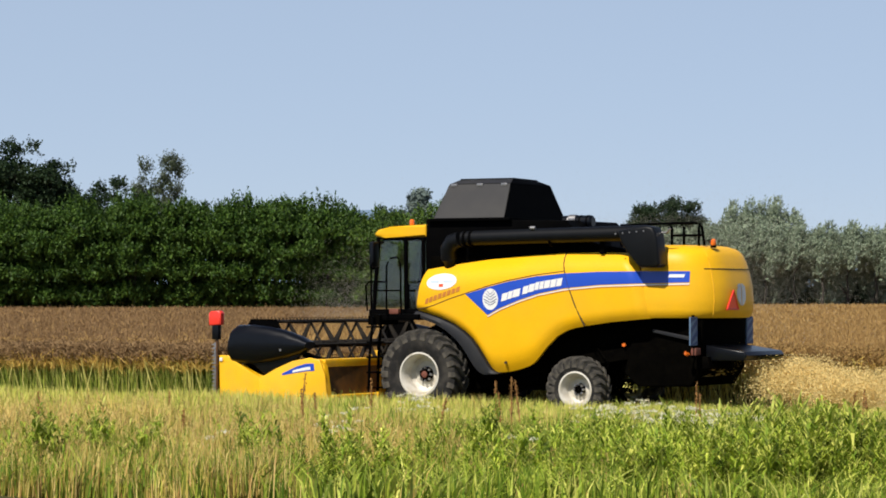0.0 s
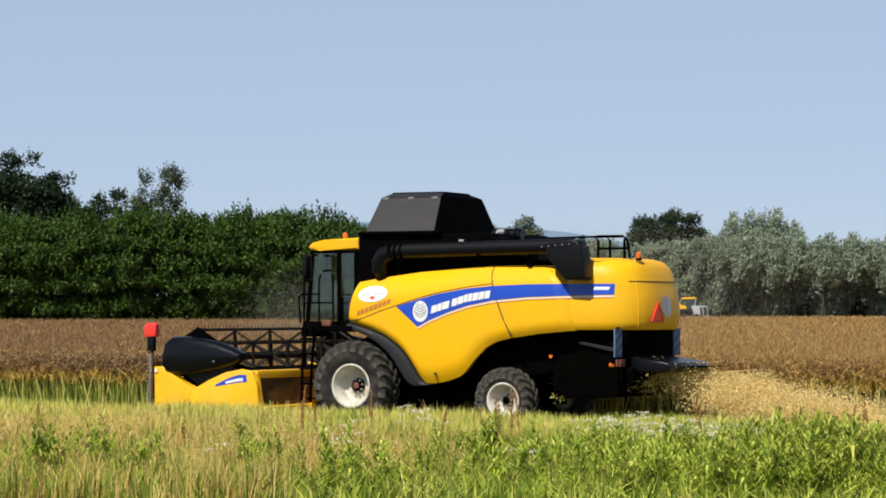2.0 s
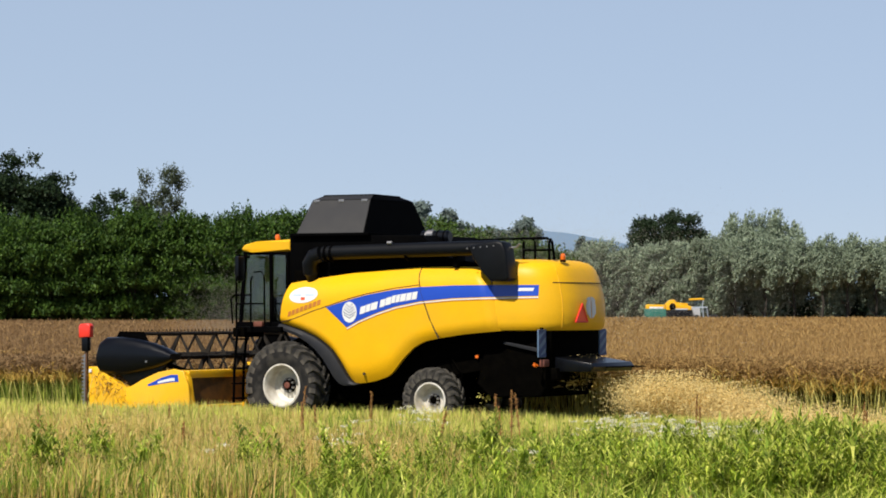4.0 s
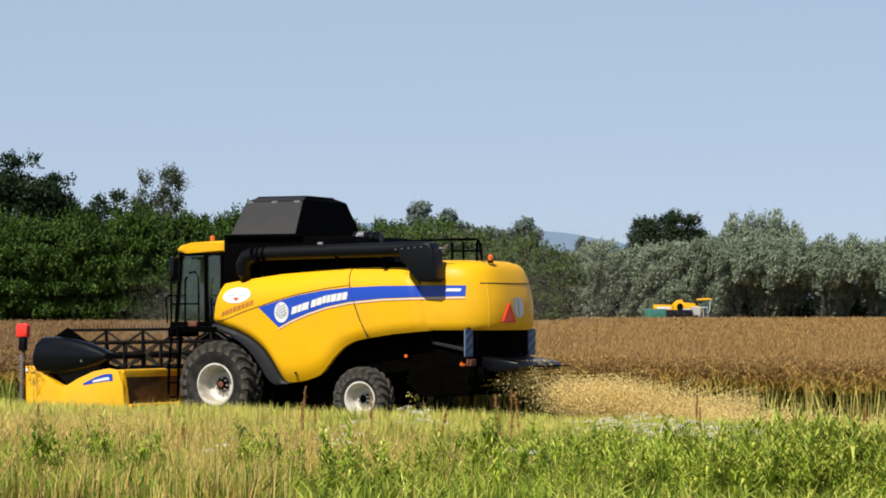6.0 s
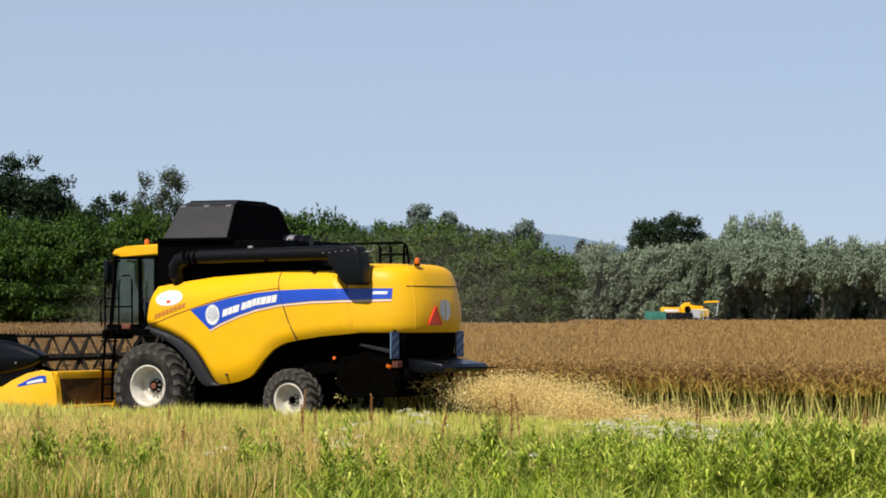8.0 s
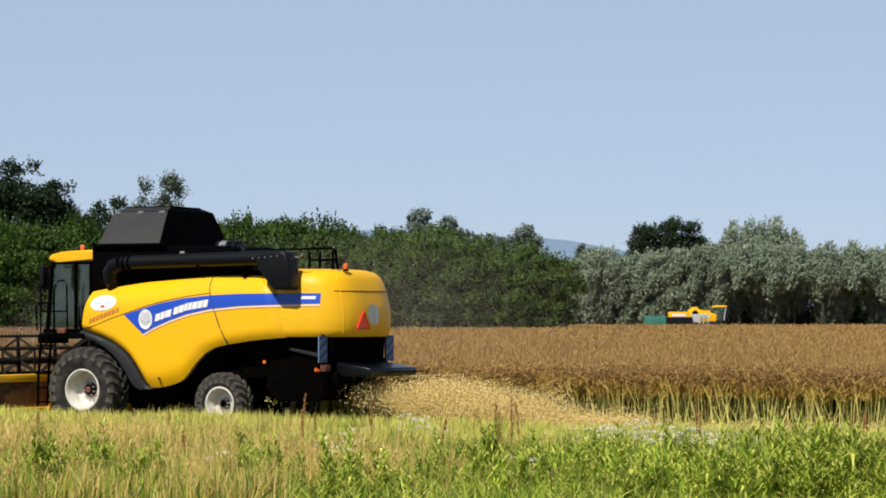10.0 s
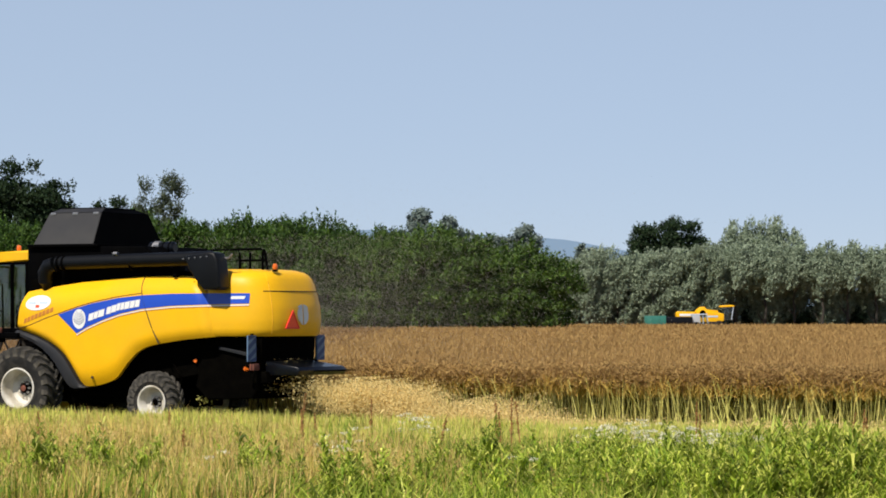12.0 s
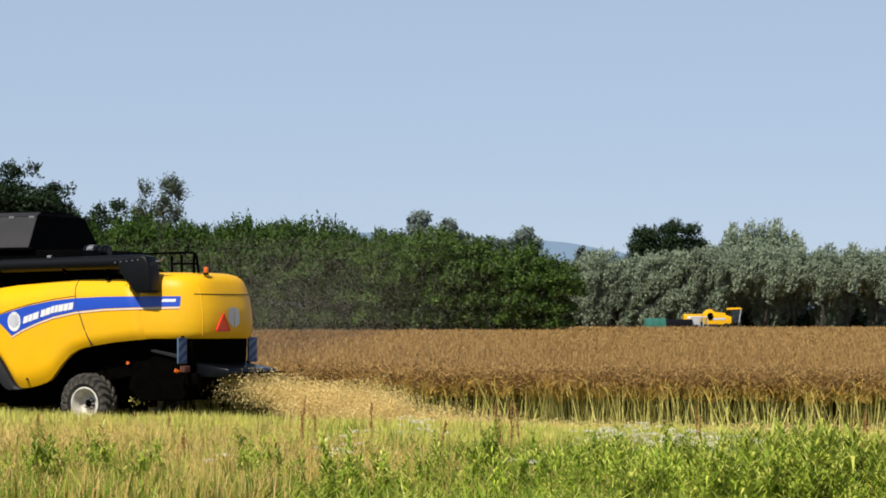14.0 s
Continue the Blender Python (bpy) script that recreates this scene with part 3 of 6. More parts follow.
def hedge_lobes(rng, h, w):
    """Bushy crown leafy to the ground: a few fat boughs in overhanging tiers round a thin core, shoots on top."""
    out = []
    for z, reach, k in ((0.17, 0.26, 5), (0.35, 0.42, 6), (0.53, 0.49, 6), (0.68, 0.38, 6), (0.80, 0.20, 4)):
        turn = rng.uniform(0, 6.28)
        for j in range(k):
            a = turn + 6.28 * j / k + rng.normal(0, 0.2)
            r = w * reach * rng.uniform(0.75, 1.15)
            big = w * rng.uniform(0.13, 0.19)
            out.append((math.cos(a) * r, math.sin(a) * r, h * (z + rng.normal(0, 0.02)), big, big, h * rng.uniform(0.055, 0.085)))
    out.append((0, 0, h * 0.4, w * 0.25, w * 0.25, h * 0.38))
    for _ in range(10):
        out.append((rng.uniform(-1, 1) * w * 0.42, rng.uniform(-1, 1) * w * 0.25, h * rng.uniform(0.80, 0.93), w * 0.035, w * 0.035, h * rng.uniform(0.05, 0.09)))
    return out


def at_view(px, dist):
    return (px - 784) / FOCAL * dist


def build_hedge():
    rng = np.random.default_rng(11)
    kinds = []
    for k in range(8):
        lob = hedge_lobes(rng, 11.0, 7.0)
        kinds.append(make_tree("hedge_tree", 20 + k, "dense green hedge tree leafy down to the ground", 11.0, lob, 1750, 9, 0.95, 0.095, 2.1, "hedge" if k < 5 else "hedge_lit", 0.16, 8,
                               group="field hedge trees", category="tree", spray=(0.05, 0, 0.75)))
    spots = []
    for row, (dist, shift) in enumerate(((300.0, 0.0), (304.5, 44.0), (309.5, 12.0))):
        px = -60.0 + shift
        while px < 1000 - 20 * row:
            spots.append((px, dist))
            px += 78 + 8 * row + rng.uniform(-14, 14)
    used = []
    spots = [p for p in spots if p[0] < 945] + [(968.0, 300.0), (940.0, 304.0)]
    for i, (px, dist) in enumerate(spots):
        top = np.interp(px, [-60, 60, 230, 300, 410, 520, 600, 720, 860, 960, 1000], [398, 392, 378, 390, 381, 383, 396, 402, 413, 430, 444])
        h = EYE_H + (554 - top) / FOCAL * dist + rng.normal(0, 0.4)
        m = Matrix.Translation((at_view(px, dist) + rng.normal(0, 0.3), dist + rng.normal(0, 0.8), 0))
        m = m @ Matrix.Rotation(rng.uniform(0, 6.28), 4, "Z")
        # trees with brightened leaves stand at the right end
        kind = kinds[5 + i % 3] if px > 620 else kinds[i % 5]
        t = kind if kind not in used else copy_thing(kind, m)
        used.append(kind)
        t.matrix_basis = m @ Matrix.Diagonal((1, 1, h / 11.0, 1))


    # low shrubs added to close gaps and darken the foot of the hedge
    first = make_tree("hedge_shrub", 27, "added green shrub filling the dark foot of the hedge", 4.6, hedge_lobes(rng, 4.6, 6.4), 900, 8, 0.6, 0.10, 1.8, "hedge", 0.08, 6,
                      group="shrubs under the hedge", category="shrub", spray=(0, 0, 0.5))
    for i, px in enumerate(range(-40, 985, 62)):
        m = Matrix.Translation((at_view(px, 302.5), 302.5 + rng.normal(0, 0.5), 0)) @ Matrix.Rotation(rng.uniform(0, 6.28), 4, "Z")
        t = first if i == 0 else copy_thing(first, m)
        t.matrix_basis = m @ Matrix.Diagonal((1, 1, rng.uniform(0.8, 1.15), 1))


build_hedge()


def build_big_trees():
    d = 335.0
    for px, top, w, seed in ((30, 280, 7.2, 41), (-45, 298, 6.5, 42), (92, 318, 5.4, 43)):
        rng = np.random.default_rng(seed)
        h = EYE_H + (554 - top) / FOCAL * d
        lob = [(rng.uniform(-0.55, 0.55) * w, rng.uniform(-0.4, 0.4) * w, h * rng.uniform(0.5, 0.84), w * rng.uniform(0.22, 0.34), w * 0.3, h * rng.uniform(0.06, 0.10)) for _ in range(26)]
        lob += [(rng.normal(0, w * 0.2), 0, h * 0.93, w * 0.13, w * 0.13, h * 0.06) for _ in range(5)]
        make_tree("oak_tree", seed, "tall dark green oak rising behind the hedge", h, lob, 1900, 9, 1.0, 0.13, 1.4, "oak", 0.35, 9, spray=(0, 0, 0.4),
                  place=Matrix.Translation((at_view(px, d), d, 0)), group="tall trees behind the hedge")
    for px, top, w, seed in ((190, 345, 4.2, 51), (150, 352, 3.0, 53)):
        rng = np.random.default_rng(seed)
        h = EYE_H + (554 - top) / FOCAL * d
        lob = [(rng.normal(0, w * 0.3), rng.normal(0, w * 0.3), h * rng.uniform(0.5, 0.92), w * 0.25, w * 0.25, h * 0.07) for _ in range(14)]
        make_tree("oak_tree", seed, "low dark green tree rising behind the hedge", h, lob, 800, 9, 0.9, 0.12, 1.4, "oak", 0.25, 8, spray=(0, 0, 0.5),
                  place=Matrix.Translation((at_view(px, d), d + 3, 0)), group="tall trees behind the hedge")
    rng = np.random.default_rng(61)
    h = EYE_H + (554 - 303) / FOCAL * d
    lob = []
    for cx, top in ((-1.4, 0.96), (1.3, 1.0), (2.2, 0.97), (0.1, 0.88), (-2.2, 0.86)):
        for _ in range(18):
            f = rng.uniform(0.5, top)
            lob.append((cx * (f * 1.15) + rng.normal(0, 0.4), rng.normal(0, 0.8), h * (f - 0.04), rng.uniform(0.3, 0.5), 0.45, h * 0.03))
    make_tree("ash_tree", 61, "sparse grey-green tree with open feathery top", h, lob, 1700, 9, 1.1, 0.085, 1.9, "ash", 0.16, 5, spray=(0.15, 0, 0.9),
              place=Matrix.Translation((at_view(276, d), d, 0)), group="tall trees behind the hedge")
    # dark tree over the willows
    d = 520.0
    for px, top, w, seed in ((1140, 394, 7.0, 71), (1204, 368, 8.0, 72), (1172, 380, 8.0, 73)):
        rng = np.random.default_rng(seed)
        h = EYE_H + (554 - top) / FOCAL * d
        lob = []
        for _ in range(26):
            u = rng.uniform(-1, 1)
            lob.append((u * 0.46 * w, rng.uniform(-0.3, 0.3) * w, h * rng.uniform(0.5, 0.94 - 0.22 * u * u), w * rng.uniform(0.13, 0.22), w * 0.22, h * 0.06))
        make_tree("oak_tree", seed, "dark round-headed tree above the willows", h, lob, 1300, 8, 1.2, 0.16, 1.4, "oak", 0.4, 9, spray=(0, 0, 0.4),
                  place=Matrix.Translation((at_view(px, d), d, 0)), group="dark trees behind the willows")


build_big_trees()


def build_willows():
    rng = np.random.default_rng(81)
    kinds = []
    for k in range(6):
        w, h = 7.5, 13.0
        lob = []
        # fat plumes bent over by the wind, in tiers; the last two kinds hang their heads far out over bare feet
        tiers = ((0.08, 0.26, 4, 0.0), (0.28, 0.36, 5, 0.0), (0.50, 0.40, 5, 0.0), (0.68, 0.22, 3, 0.0)) if k < 4 else \
                ((0.06, 0.32, 5, 3.6), (0.24, 0.34, 5, 3.4), (0.47, 0.42, 5, -1.8), (0.58, 0.42, 5, -1.4), (0.70, 0.22, 3, -0.6))
        for z0, reach, count, back in tiers:
            turn = rng.uniform(0, 6.28)
            for j in range(count):
                a = turn + 6.28 * j / count + rng.normal(0, 0.25)
                r = w * reach * rng.uniform(0.75, 1.15)
                x, y, z = math.cos(a) * r, math.sin(a) * r * (0.5 if back > 1 else 1) + back, h * (z0 + rng.normal(0, 0.03))
                fat, tall = rng.uniform(1.0, 1.45), h * rng.uniform(0.16, 0.22)
                for f in (0.0, 0.35, 0.7, 1.0):
                    wide = fat * (0.45 + 0.6 * math.sin(0.6 + 2.1 * f))
                    lob.append((x + 0.9 * f * f + 0.25 * f, y - 0.3 * f, z + tall * f, wide, wide, 0.8))
        kinds.append(make_tree("willow_tree", 82 + k, "broad silver-green willow at the field's end", h * 0.66, lob, 2200, 8, 0.9, 0.10, 2.3, "willow", 0.35, 8,
                               group="willow belt", category="tree", spray=(0.45, 0, 0.55)))
    spots, used = [], []
    for dist, lo, hi, step in ((488.0, 985, 1600, 52), (495.0, 1010, 1620, 56)):
        px = lo
        while px < hi:
            spots.append((px, dist))
            px += step + rng.uniform(-9, 9)
    spots += [(1288.0, 502.0), (1330.0, 503.0), (1366.0, 502.0)]
    for i, (px, dist) in enumerate(spots):
        top = np.interp(px, [985, 1060, 1120, 1200, 1245, 1288, 1330, 1366, 1405, 1480, 1620], [442, 436, 431, 428, 416, 398, 381, 391, 423, 430, 426]) + rng.normal(0, 4)
        if dist < 500:
            top = max(top, 424) + 4
        h = EYE_H + (554 - top) / FOCAL * dist
        m = Matrix.Translation((at_view(px, dist), dist + rng.normal(0, 1.0), 0)) @ Matrix.Rotation(rng.uniform(-0.5, 0.5), 4, "Z")
        kind = kinds[4 + i % 2] if px > 1275 else kinds[i % 4]
        t = kind if kind not in used else copy_thing(kind, m)
        used.append(kind)
        t.matrix_basis = m @ Matrix.Diagonal((1, 1, h / 12.6, 1))
    # dark-leaved shrubs added to paint the shade under the bare-stemmed willows
    rng = np.random.default_rng(87)
    first = make_tree("added_shade_shrub", 88, "added dark shrub standing for the shade under the willows", 6.0, hedge_lobes(rng, 6.0, 6.0), 1300, 6, 0.2, 0.16, 1.3, "oak", 0.15, 6, 0.3,
                      group="shrubs under the willows", category="shrub")
    for i, px in enumerate(range(1345, 1610, 33)):
        m = Matrix.Translation((at_view(px, 494.0), 494.0 + rng.normal(0, 0.6), 0)) @ Matrix.Rotation(rng.uniform(0, 6.28), 4, "Z")
        t = first if i == 0 else copy_thing(first, m)
        s = rng.uniform(0.65, 1.2)
        t.matrix_basis = m @ Matrix.Diagonal((1, 1, s, 1))


build_willows()


def build_distance():
    # far trees over the hedge, and blue hills
    d = 900.0
    for px, top, w, seed in ((748, 361, 13.0, 91), (787, 378, 13.0, 92), (932, 392, 11.0, 93), (885, 411, 9, 94), (1028, 424, 3.0, 95), (835, 404, 9, 96), (700, 402, 7, 97), (862, 409, 8, 98), (812, 398, 7, 99), (1048, 434, 3.2, 90), (905, 408, 7, 89)):
        rng = np.random.default_rng(seed)
        h = EYE_H + (554 - top) / FOCAL * d
        lob = []
        for _ in range(30):
            z = rng.uniform(0.45, 0.95)
            s = 0.5 * (1 - (max(z - 0.5, 0) / 0.5) ** 3.5)
            lob.append((rng.uniform(-1, 1) * w * s, rng.uniform(-1, 1) * w * s, h * z, w * 0.19, w * 0.19, h * 0.06))
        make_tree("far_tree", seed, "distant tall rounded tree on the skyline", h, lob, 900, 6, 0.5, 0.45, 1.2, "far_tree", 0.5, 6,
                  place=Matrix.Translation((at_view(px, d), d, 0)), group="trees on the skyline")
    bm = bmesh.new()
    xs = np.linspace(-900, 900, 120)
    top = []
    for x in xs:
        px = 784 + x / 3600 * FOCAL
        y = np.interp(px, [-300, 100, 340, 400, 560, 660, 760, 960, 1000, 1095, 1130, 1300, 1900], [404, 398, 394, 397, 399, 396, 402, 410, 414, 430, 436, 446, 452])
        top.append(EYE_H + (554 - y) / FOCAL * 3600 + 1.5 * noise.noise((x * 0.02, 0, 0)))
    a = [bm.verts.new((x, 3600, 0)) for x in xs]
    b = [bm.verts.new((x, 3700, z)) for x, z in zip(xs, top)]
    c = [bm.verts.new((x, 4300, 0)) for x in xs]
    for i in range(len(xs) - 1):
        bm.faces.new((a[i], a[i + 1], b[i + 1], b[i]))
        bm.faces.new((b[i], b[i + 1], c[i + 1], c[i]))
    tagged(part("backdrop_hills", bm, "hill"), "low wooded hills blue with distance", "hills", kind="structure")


build_distance()


# ---- the harvester ----
harvester = empty("combine_harvester", pose(START.x, START.y, 0, 0, 0, YAW), "yellow and black combine harvester cutting rape with a wide header", "harvester")


def side_y(x, z):
    """How far the flank bulges out, at a place along and up the machine."""
    top = np.interp(x, [-1.2, 0.3, 3.4], [3.36, 3.36, 3.05])
    r = max(0.0, (z - (top - 0.55)) / 0.55)
    low = max(0.0, (1.6 - z) / 0.8)
    front = max(0.0, (x - 3.0) / 0.6)
    return 1.54 - 0.26 * r ** 2.6 - 0.10 * low ** 2 - 0.12 * front ** 2


MID_REAR = [(-1.63, 2.07), (-1.57, 2.40), (-1.50, 2.70), (-1.42, 2.98), (-1.30, 3.20), (-1.15, 3.32), (-1.02, 3.36)]


def rear_roll(x, z, depth=0.13, width=0.27):
    """How far the middle panel's rear end is rounded in."""
    edge = float(np.interp(z, [p[1] for p in MID_REAR], [p[0] for p in MID_REAR]))
    return depth * min(1.0, max(0.0, 1 - (x - edge) / width)) ** 2


def coons(bottom, top, left, right, nu, nv, side, rolled=False):
    """A curved flank panel between four edge lines in x, z, with a turned-in rim."""
    b, t, le, ri = along(bottom, nu), along(top, nu), along(left, nv), along(right, nv)
    bm = bmesh.new()
    g = []
    for j in range(nv):
        v = j / (nv - 1)
        row = []
        for i in range(nu):
            u = i / (nu - 1)
            p = (1 - v) * b[i] + v * t[i] + (1 - u) * le[j] + u * ri[j]
            p -= (1 - u) * (1 - v) * b[0] + u * (1 - v) * b[-1] + (1 - u) * v * t[0] + u * v * t[-1]
            roll = 0.09 * max(0.0, 1 - v / 0.16) ** 2 + (rear_roll(p[0], p[1]) if rolled else 0.0)
            row.append(bm.verts.new((p[0], side * (side_y(p[0], p[1]) - roll), p[1])))
        g.append(row)
    for j in range(nv - 1):
        for i in range(nu - 1):
            bm.faces.new((g[j][i], g[j][i + 1], g[j + 1][i + 1], g[j + 1][i]))
    loop = g[0] + [r[-1] for r in g[1:]] + g[-1][-2::-1] + [r[0] for r in g[-2:0:-1]]
    mid = Vector((sum(v.co.x for v in loop) / len(loop), 0, sum(v.co.z for v in loop) / len(loop)))
    prev = loop
    for step, (dy, k) in enumerate(((0.03, 0.012), (0.14, 0.02))):
        ring = []
        for v, o in zip(prev, loop):
            d = mid - Vector((o.co.x, 0, o.co.z))
            d = d.normalized() * k
            ring.append(bm.verts.new((o.co.x + d.x, o.co.y - side * dy, o.co.z + d.z)))
        for i in range(len(loop)):
            bm.faces.new((prev[i], prev[(i + 1) % len(loop)], ring[(i + 1) % len(loop)], ring[i]))
        prev = ring
    return bm


FRONT_BOTTOM = [(3.62, 2.22), (3.35, 2.17), (3.02, 2.08), (2.69, 1.945), (2.45, 1.80), (2.28, 1.66), (2.14, 1.49), (2.02, 1.31), (1.91, 1.13), (1.82, 1.02),
                (1.76, 0.985), (1.64, 0.98), (1.45, 1.0), (1.25, 1.04), (1.0, 1.12), (0.88, 1.20), (0.75, 1.34), (0.61, 1.50), (0.38, 1.71), (0.20, 1.81), (0.06, 1.86), (-0.25, 1.92)]
SEAM = [(-0.25, 1.92), (-0.05, 2.30), (0.10, 2.68), (0.19, 2.98), (0.25, 3.20), (0.27, 3.36)]


def hood_section(z):
    """Reach to the rear and half width of the tail hood at a height."""
    zs = [2.08, 2.14, 2.4, 2.7, 3.0, 3.2, 3.34, 3.43, 3.49, 3.51]
    return (np.interp(z, zs, [1.57, 1.62, 1.65, 1.63, 1.56, 1.49, 1.42, 1.32, 1.14, 0.9]),
            np.interp(z, zs, [1.36, 1.42, 1.44, 1.43, 1.40, 1.37, 1.31, 1.22, 1.05, 0.8]))


def hood_point(z, a):
    """A point on the hood: a from 0 (near flank) over 90 (tail) to 180 degrees (far flank)."""
    reach, half = hood_section(z)
    c, s = math.cos(radians(a)), math.sin(radians(a))
    p = 2 / 3.2
    return Vector((-1.30 - reach * abs(s) ** p, half * math.copysign(abs(c) ** p, c), z))


def hood_piece(a0, a1, z0, z1, na, nz, cap):
    bm = bmesh.new()
    zs = list(np.linspace(z0, min(z1, 3.2), nz)) + ([3.28, 3.34, 3.39, 3.43, 3.47, 3.49, 3.51] if z1 > 3.3 else [])
    g = [[bm.verts.new(hood_point(z, a)) for a in np.linspace(a0, a1, na)] for z in zs]
    for r0, r1 in zip(g, g[1:]):
        for i in range(na - 1):
            bm.faces.new((r0[i], r0[i + 1], r1[i + 1], r1[i]))
    if cap:
        bm.faces.new(g[-1])
    bot = [bm.verts.new((v.co.x * 0.97, v.co.y * 0.94, v.co.z + 0.06)) for v in g[0]]
    for i in range(na - 1):
        bm.faces.new((g[0][i], g[0][i + 1], bot[i + 1], bot[i]))
    return bm


def flank_y(x, z):
    """Outermost point of the near flank at x, z: panel or hood."""
    y = -9.0
    edge = np.interp(z, [p[1] for p in MID_REAR], [p[0] for p in MID_REAR])
    if x > edge - 0.005:
        y = side_y(x, z) - rear_roll(x, z)
    else:
        reach, half = hood_section(z)
        k = min(1.0, max(0.0, (-1.30 - x) / reach))
        y = half * (1 - k ** 3.2) ** (1 / 3.2)
    return y


def decal(upper, lower, n, lift=0.006, m=4):
    """A thin foil on the near flank between two lines in x, z."""
    bm = bmesh.new()
    a, b = along(upper, n), along(lower, n)
    g = []
    for j in range(m):
        k = j / (m - 1)
        g.append([])
        for i in range(n):
            x, z = a[i] * (1 - k) + b[i] * k
            g[-1].append(bm.verts.new((x, flank_y(x, z) + lift, z)))
    for r0, r1 in zip(g, g[1:]):
        for i in range(n - 1):
            bm.faces.new((r0[i], r0[i + 1], r1[i + 1], r1[i]))
    return bm


def disc_decal(cx, cz, rx, rz, lift, tilt=0.0, n=28):
    bm = bmesh.new()
    rings = []
    for f in (1.0, 0.66, 0.33, 0.05):
        ring = []
        for k in range(n):
            a = 2 * math.pi * k / n
            x, z = f * rx * math.cos(a), f * rz * math.sin(a)
            x, z = x * math.cos(tilt) - z * math.sin(tilt) + cx, x * math.sin(tilt) + z * math.cos(tilt) + cz
            ring.append(bm.verts.new((x, flank_y(x, z) + lift, z)))
        rings.append(ring)
    for r0, r1 in zip(rings, rings[1:]):
        for k in range(n):
            bm.faces.new((r0[k], r0[(k + 1) % n], r1[(k + 1) % n], r1[k]))
    bm.faces.new(rings[-1])
    return bm


def build_body():
    for side in (1, -1):
        part("front_side_panel", coons(FRONT_BOTTOM, [(3.45, 3.05), (2.6, 3.17), (1.96, 3.25), (1.06, 3.32), (0.27, 3.36)], [(3.62, 2.22), (3.55, 2.6), (3.45, 3.05)], SEAM, 70, 22, side),
             "yellow", harvester, "glossy yellow flank panel")
        part("middle_side_panel", coons([(-0.27, 1.925), (-0.8, 2.0), (-1.63, 2.07)], [(0.25, 3.36), (-0.4, 3.37), (-1.02, 3.36)], [(p[0] - 0.02, p[1]) for p in SEAM], MID_REAR, 40, 22, side, True),
             "yellow", harvester, "glossy yellow flank panel")
        gap = part("panel_gap", tube([(x - 0.01, side * (side_y(x, z) - 0.008), z) for x, z in along(SEAM, 16)], 0.016, 6), "gap", harvester)
        line = along([(3.56, 2.24), (3.2, 2.30), (2.75, 2.46), (2.37, 2.57), (1.9, 2.71), (1.44, 2.82), (0.8, 2.93), (0.19, 3.0)], 26)
        part("panel_gap", tube([(x, side * (side_y(x, z) - 0.004), z) for x, z in line], 0.011, 6), "gap", harvester)
        # black fender along the panel's lower front edge
        edge = along([(3.60, 2.20), (3.35, 2.15), (3.02, 2.06), (2.69, 1.925), (2.45, 1.78), (2.28, 1.64), (2.14, 1.47), (2.02, 1.29), (1.91, 1.11), (1.82, 1.0), (1.66, 0.965)], 26)
        inner = along([(3.66, 2.10), (3.40, 2.05), (3.09, 1.95), (2.83, 1.81), (2.62, 1.65), (2.46, 1.48), (2.33, 1.30), (2.21, 1.11), (2.10, 0.98), (1.98, 0.93), (1.80, 0.935)], 26)
        bm = bmesh.new()
        rows = []
        for (x0, z0), (x1, z1) in zip(edge, inner):
            y = side * (side_y(x0, z0) + 0.02)
            rows.append([bm.verts.new(c) for c in ((x0, y, z0), ((x0 + x1) / 2, y + side * 0.035, (z0 + z1) / 2), (x1, y + side * 0.02, z1), (x1, side * 1.0, z1), (x0, side * 1.0, z0))])
        for r0, r1 in zip(rows, rows[1:]):
            for k in range(5):
                bm.faces.new((r0[k], r0[(k + 1) % 5], r1[(k + 1) % 5], r1[k]))
        bm.faces.new(rows[0])
        bm.faces.new(rows[-1])
        part("fender", bm, "fender", harvester, "dark grey rubber fender")
    part("hood_flank", hood_piece(-4, 58, 2.08, 3.5, 22, 14, False), "yellow", harvester, "glossy yellow tail hood")
    part("hood_flank", hood_piece(122, 184, 2.08, 3.5, 22, 14, False), "yellow", harvester, "glossy yellow tail hood")
    part("tail_door", hood_piece(58, 122, 2.08, 3.03, 22, 12, False), "yellow", harvester, "yellow rear door of the hood")
    part("hood_top", hood_piece(58, 122, 3.045, 3.5, 22, 4, False), "yellow", harvester, "yellow upper tail of the hood")
    bm = bmesh.new()
    bm.faces.new([bm.verts.new(hood_point(3.505, a) + Vector((0, 0, 0.0))) for a in np.linspace(-4, 184, 60)])
    part("hood_lid", bm, "yellow", harvester)
    # no gaps here: thin yellow beads stand for the hood's lit corner creases
    for a in (58, 122):
        part("panel_gap", tube([hood_point(z, a) for z in np.linspace(2.1, 3.5, 24)], 0.009, 6), "yellow_flat", harvester)
    part("panel_gap", tube([hood_point(3.037, a) for a in np.linspace(50, 130, 30)], 0.012, 6), "gap", harvester)
    # decals of the near flank
    up = [(2.40, 2.545), (1.9, 2.685), (1.44, 2.795), (0.8, 2.90), (0.18, 2.955), (-0.6, 2.985), (-1.45, 2.99), (-2.40, 2.99)]
    lo = [(1.90, 2.13), (1.62, 2.27), (1.19, 2.43), (0.75, 2.56), (0.18, 2.665), (-0.6, 2.73), (-1.45, 2.755), (-2.40, 2.775)]
    part("blue_stripe", decal(up, lo, 90), "blue", harvester, "broad blue swoosh along the flank")
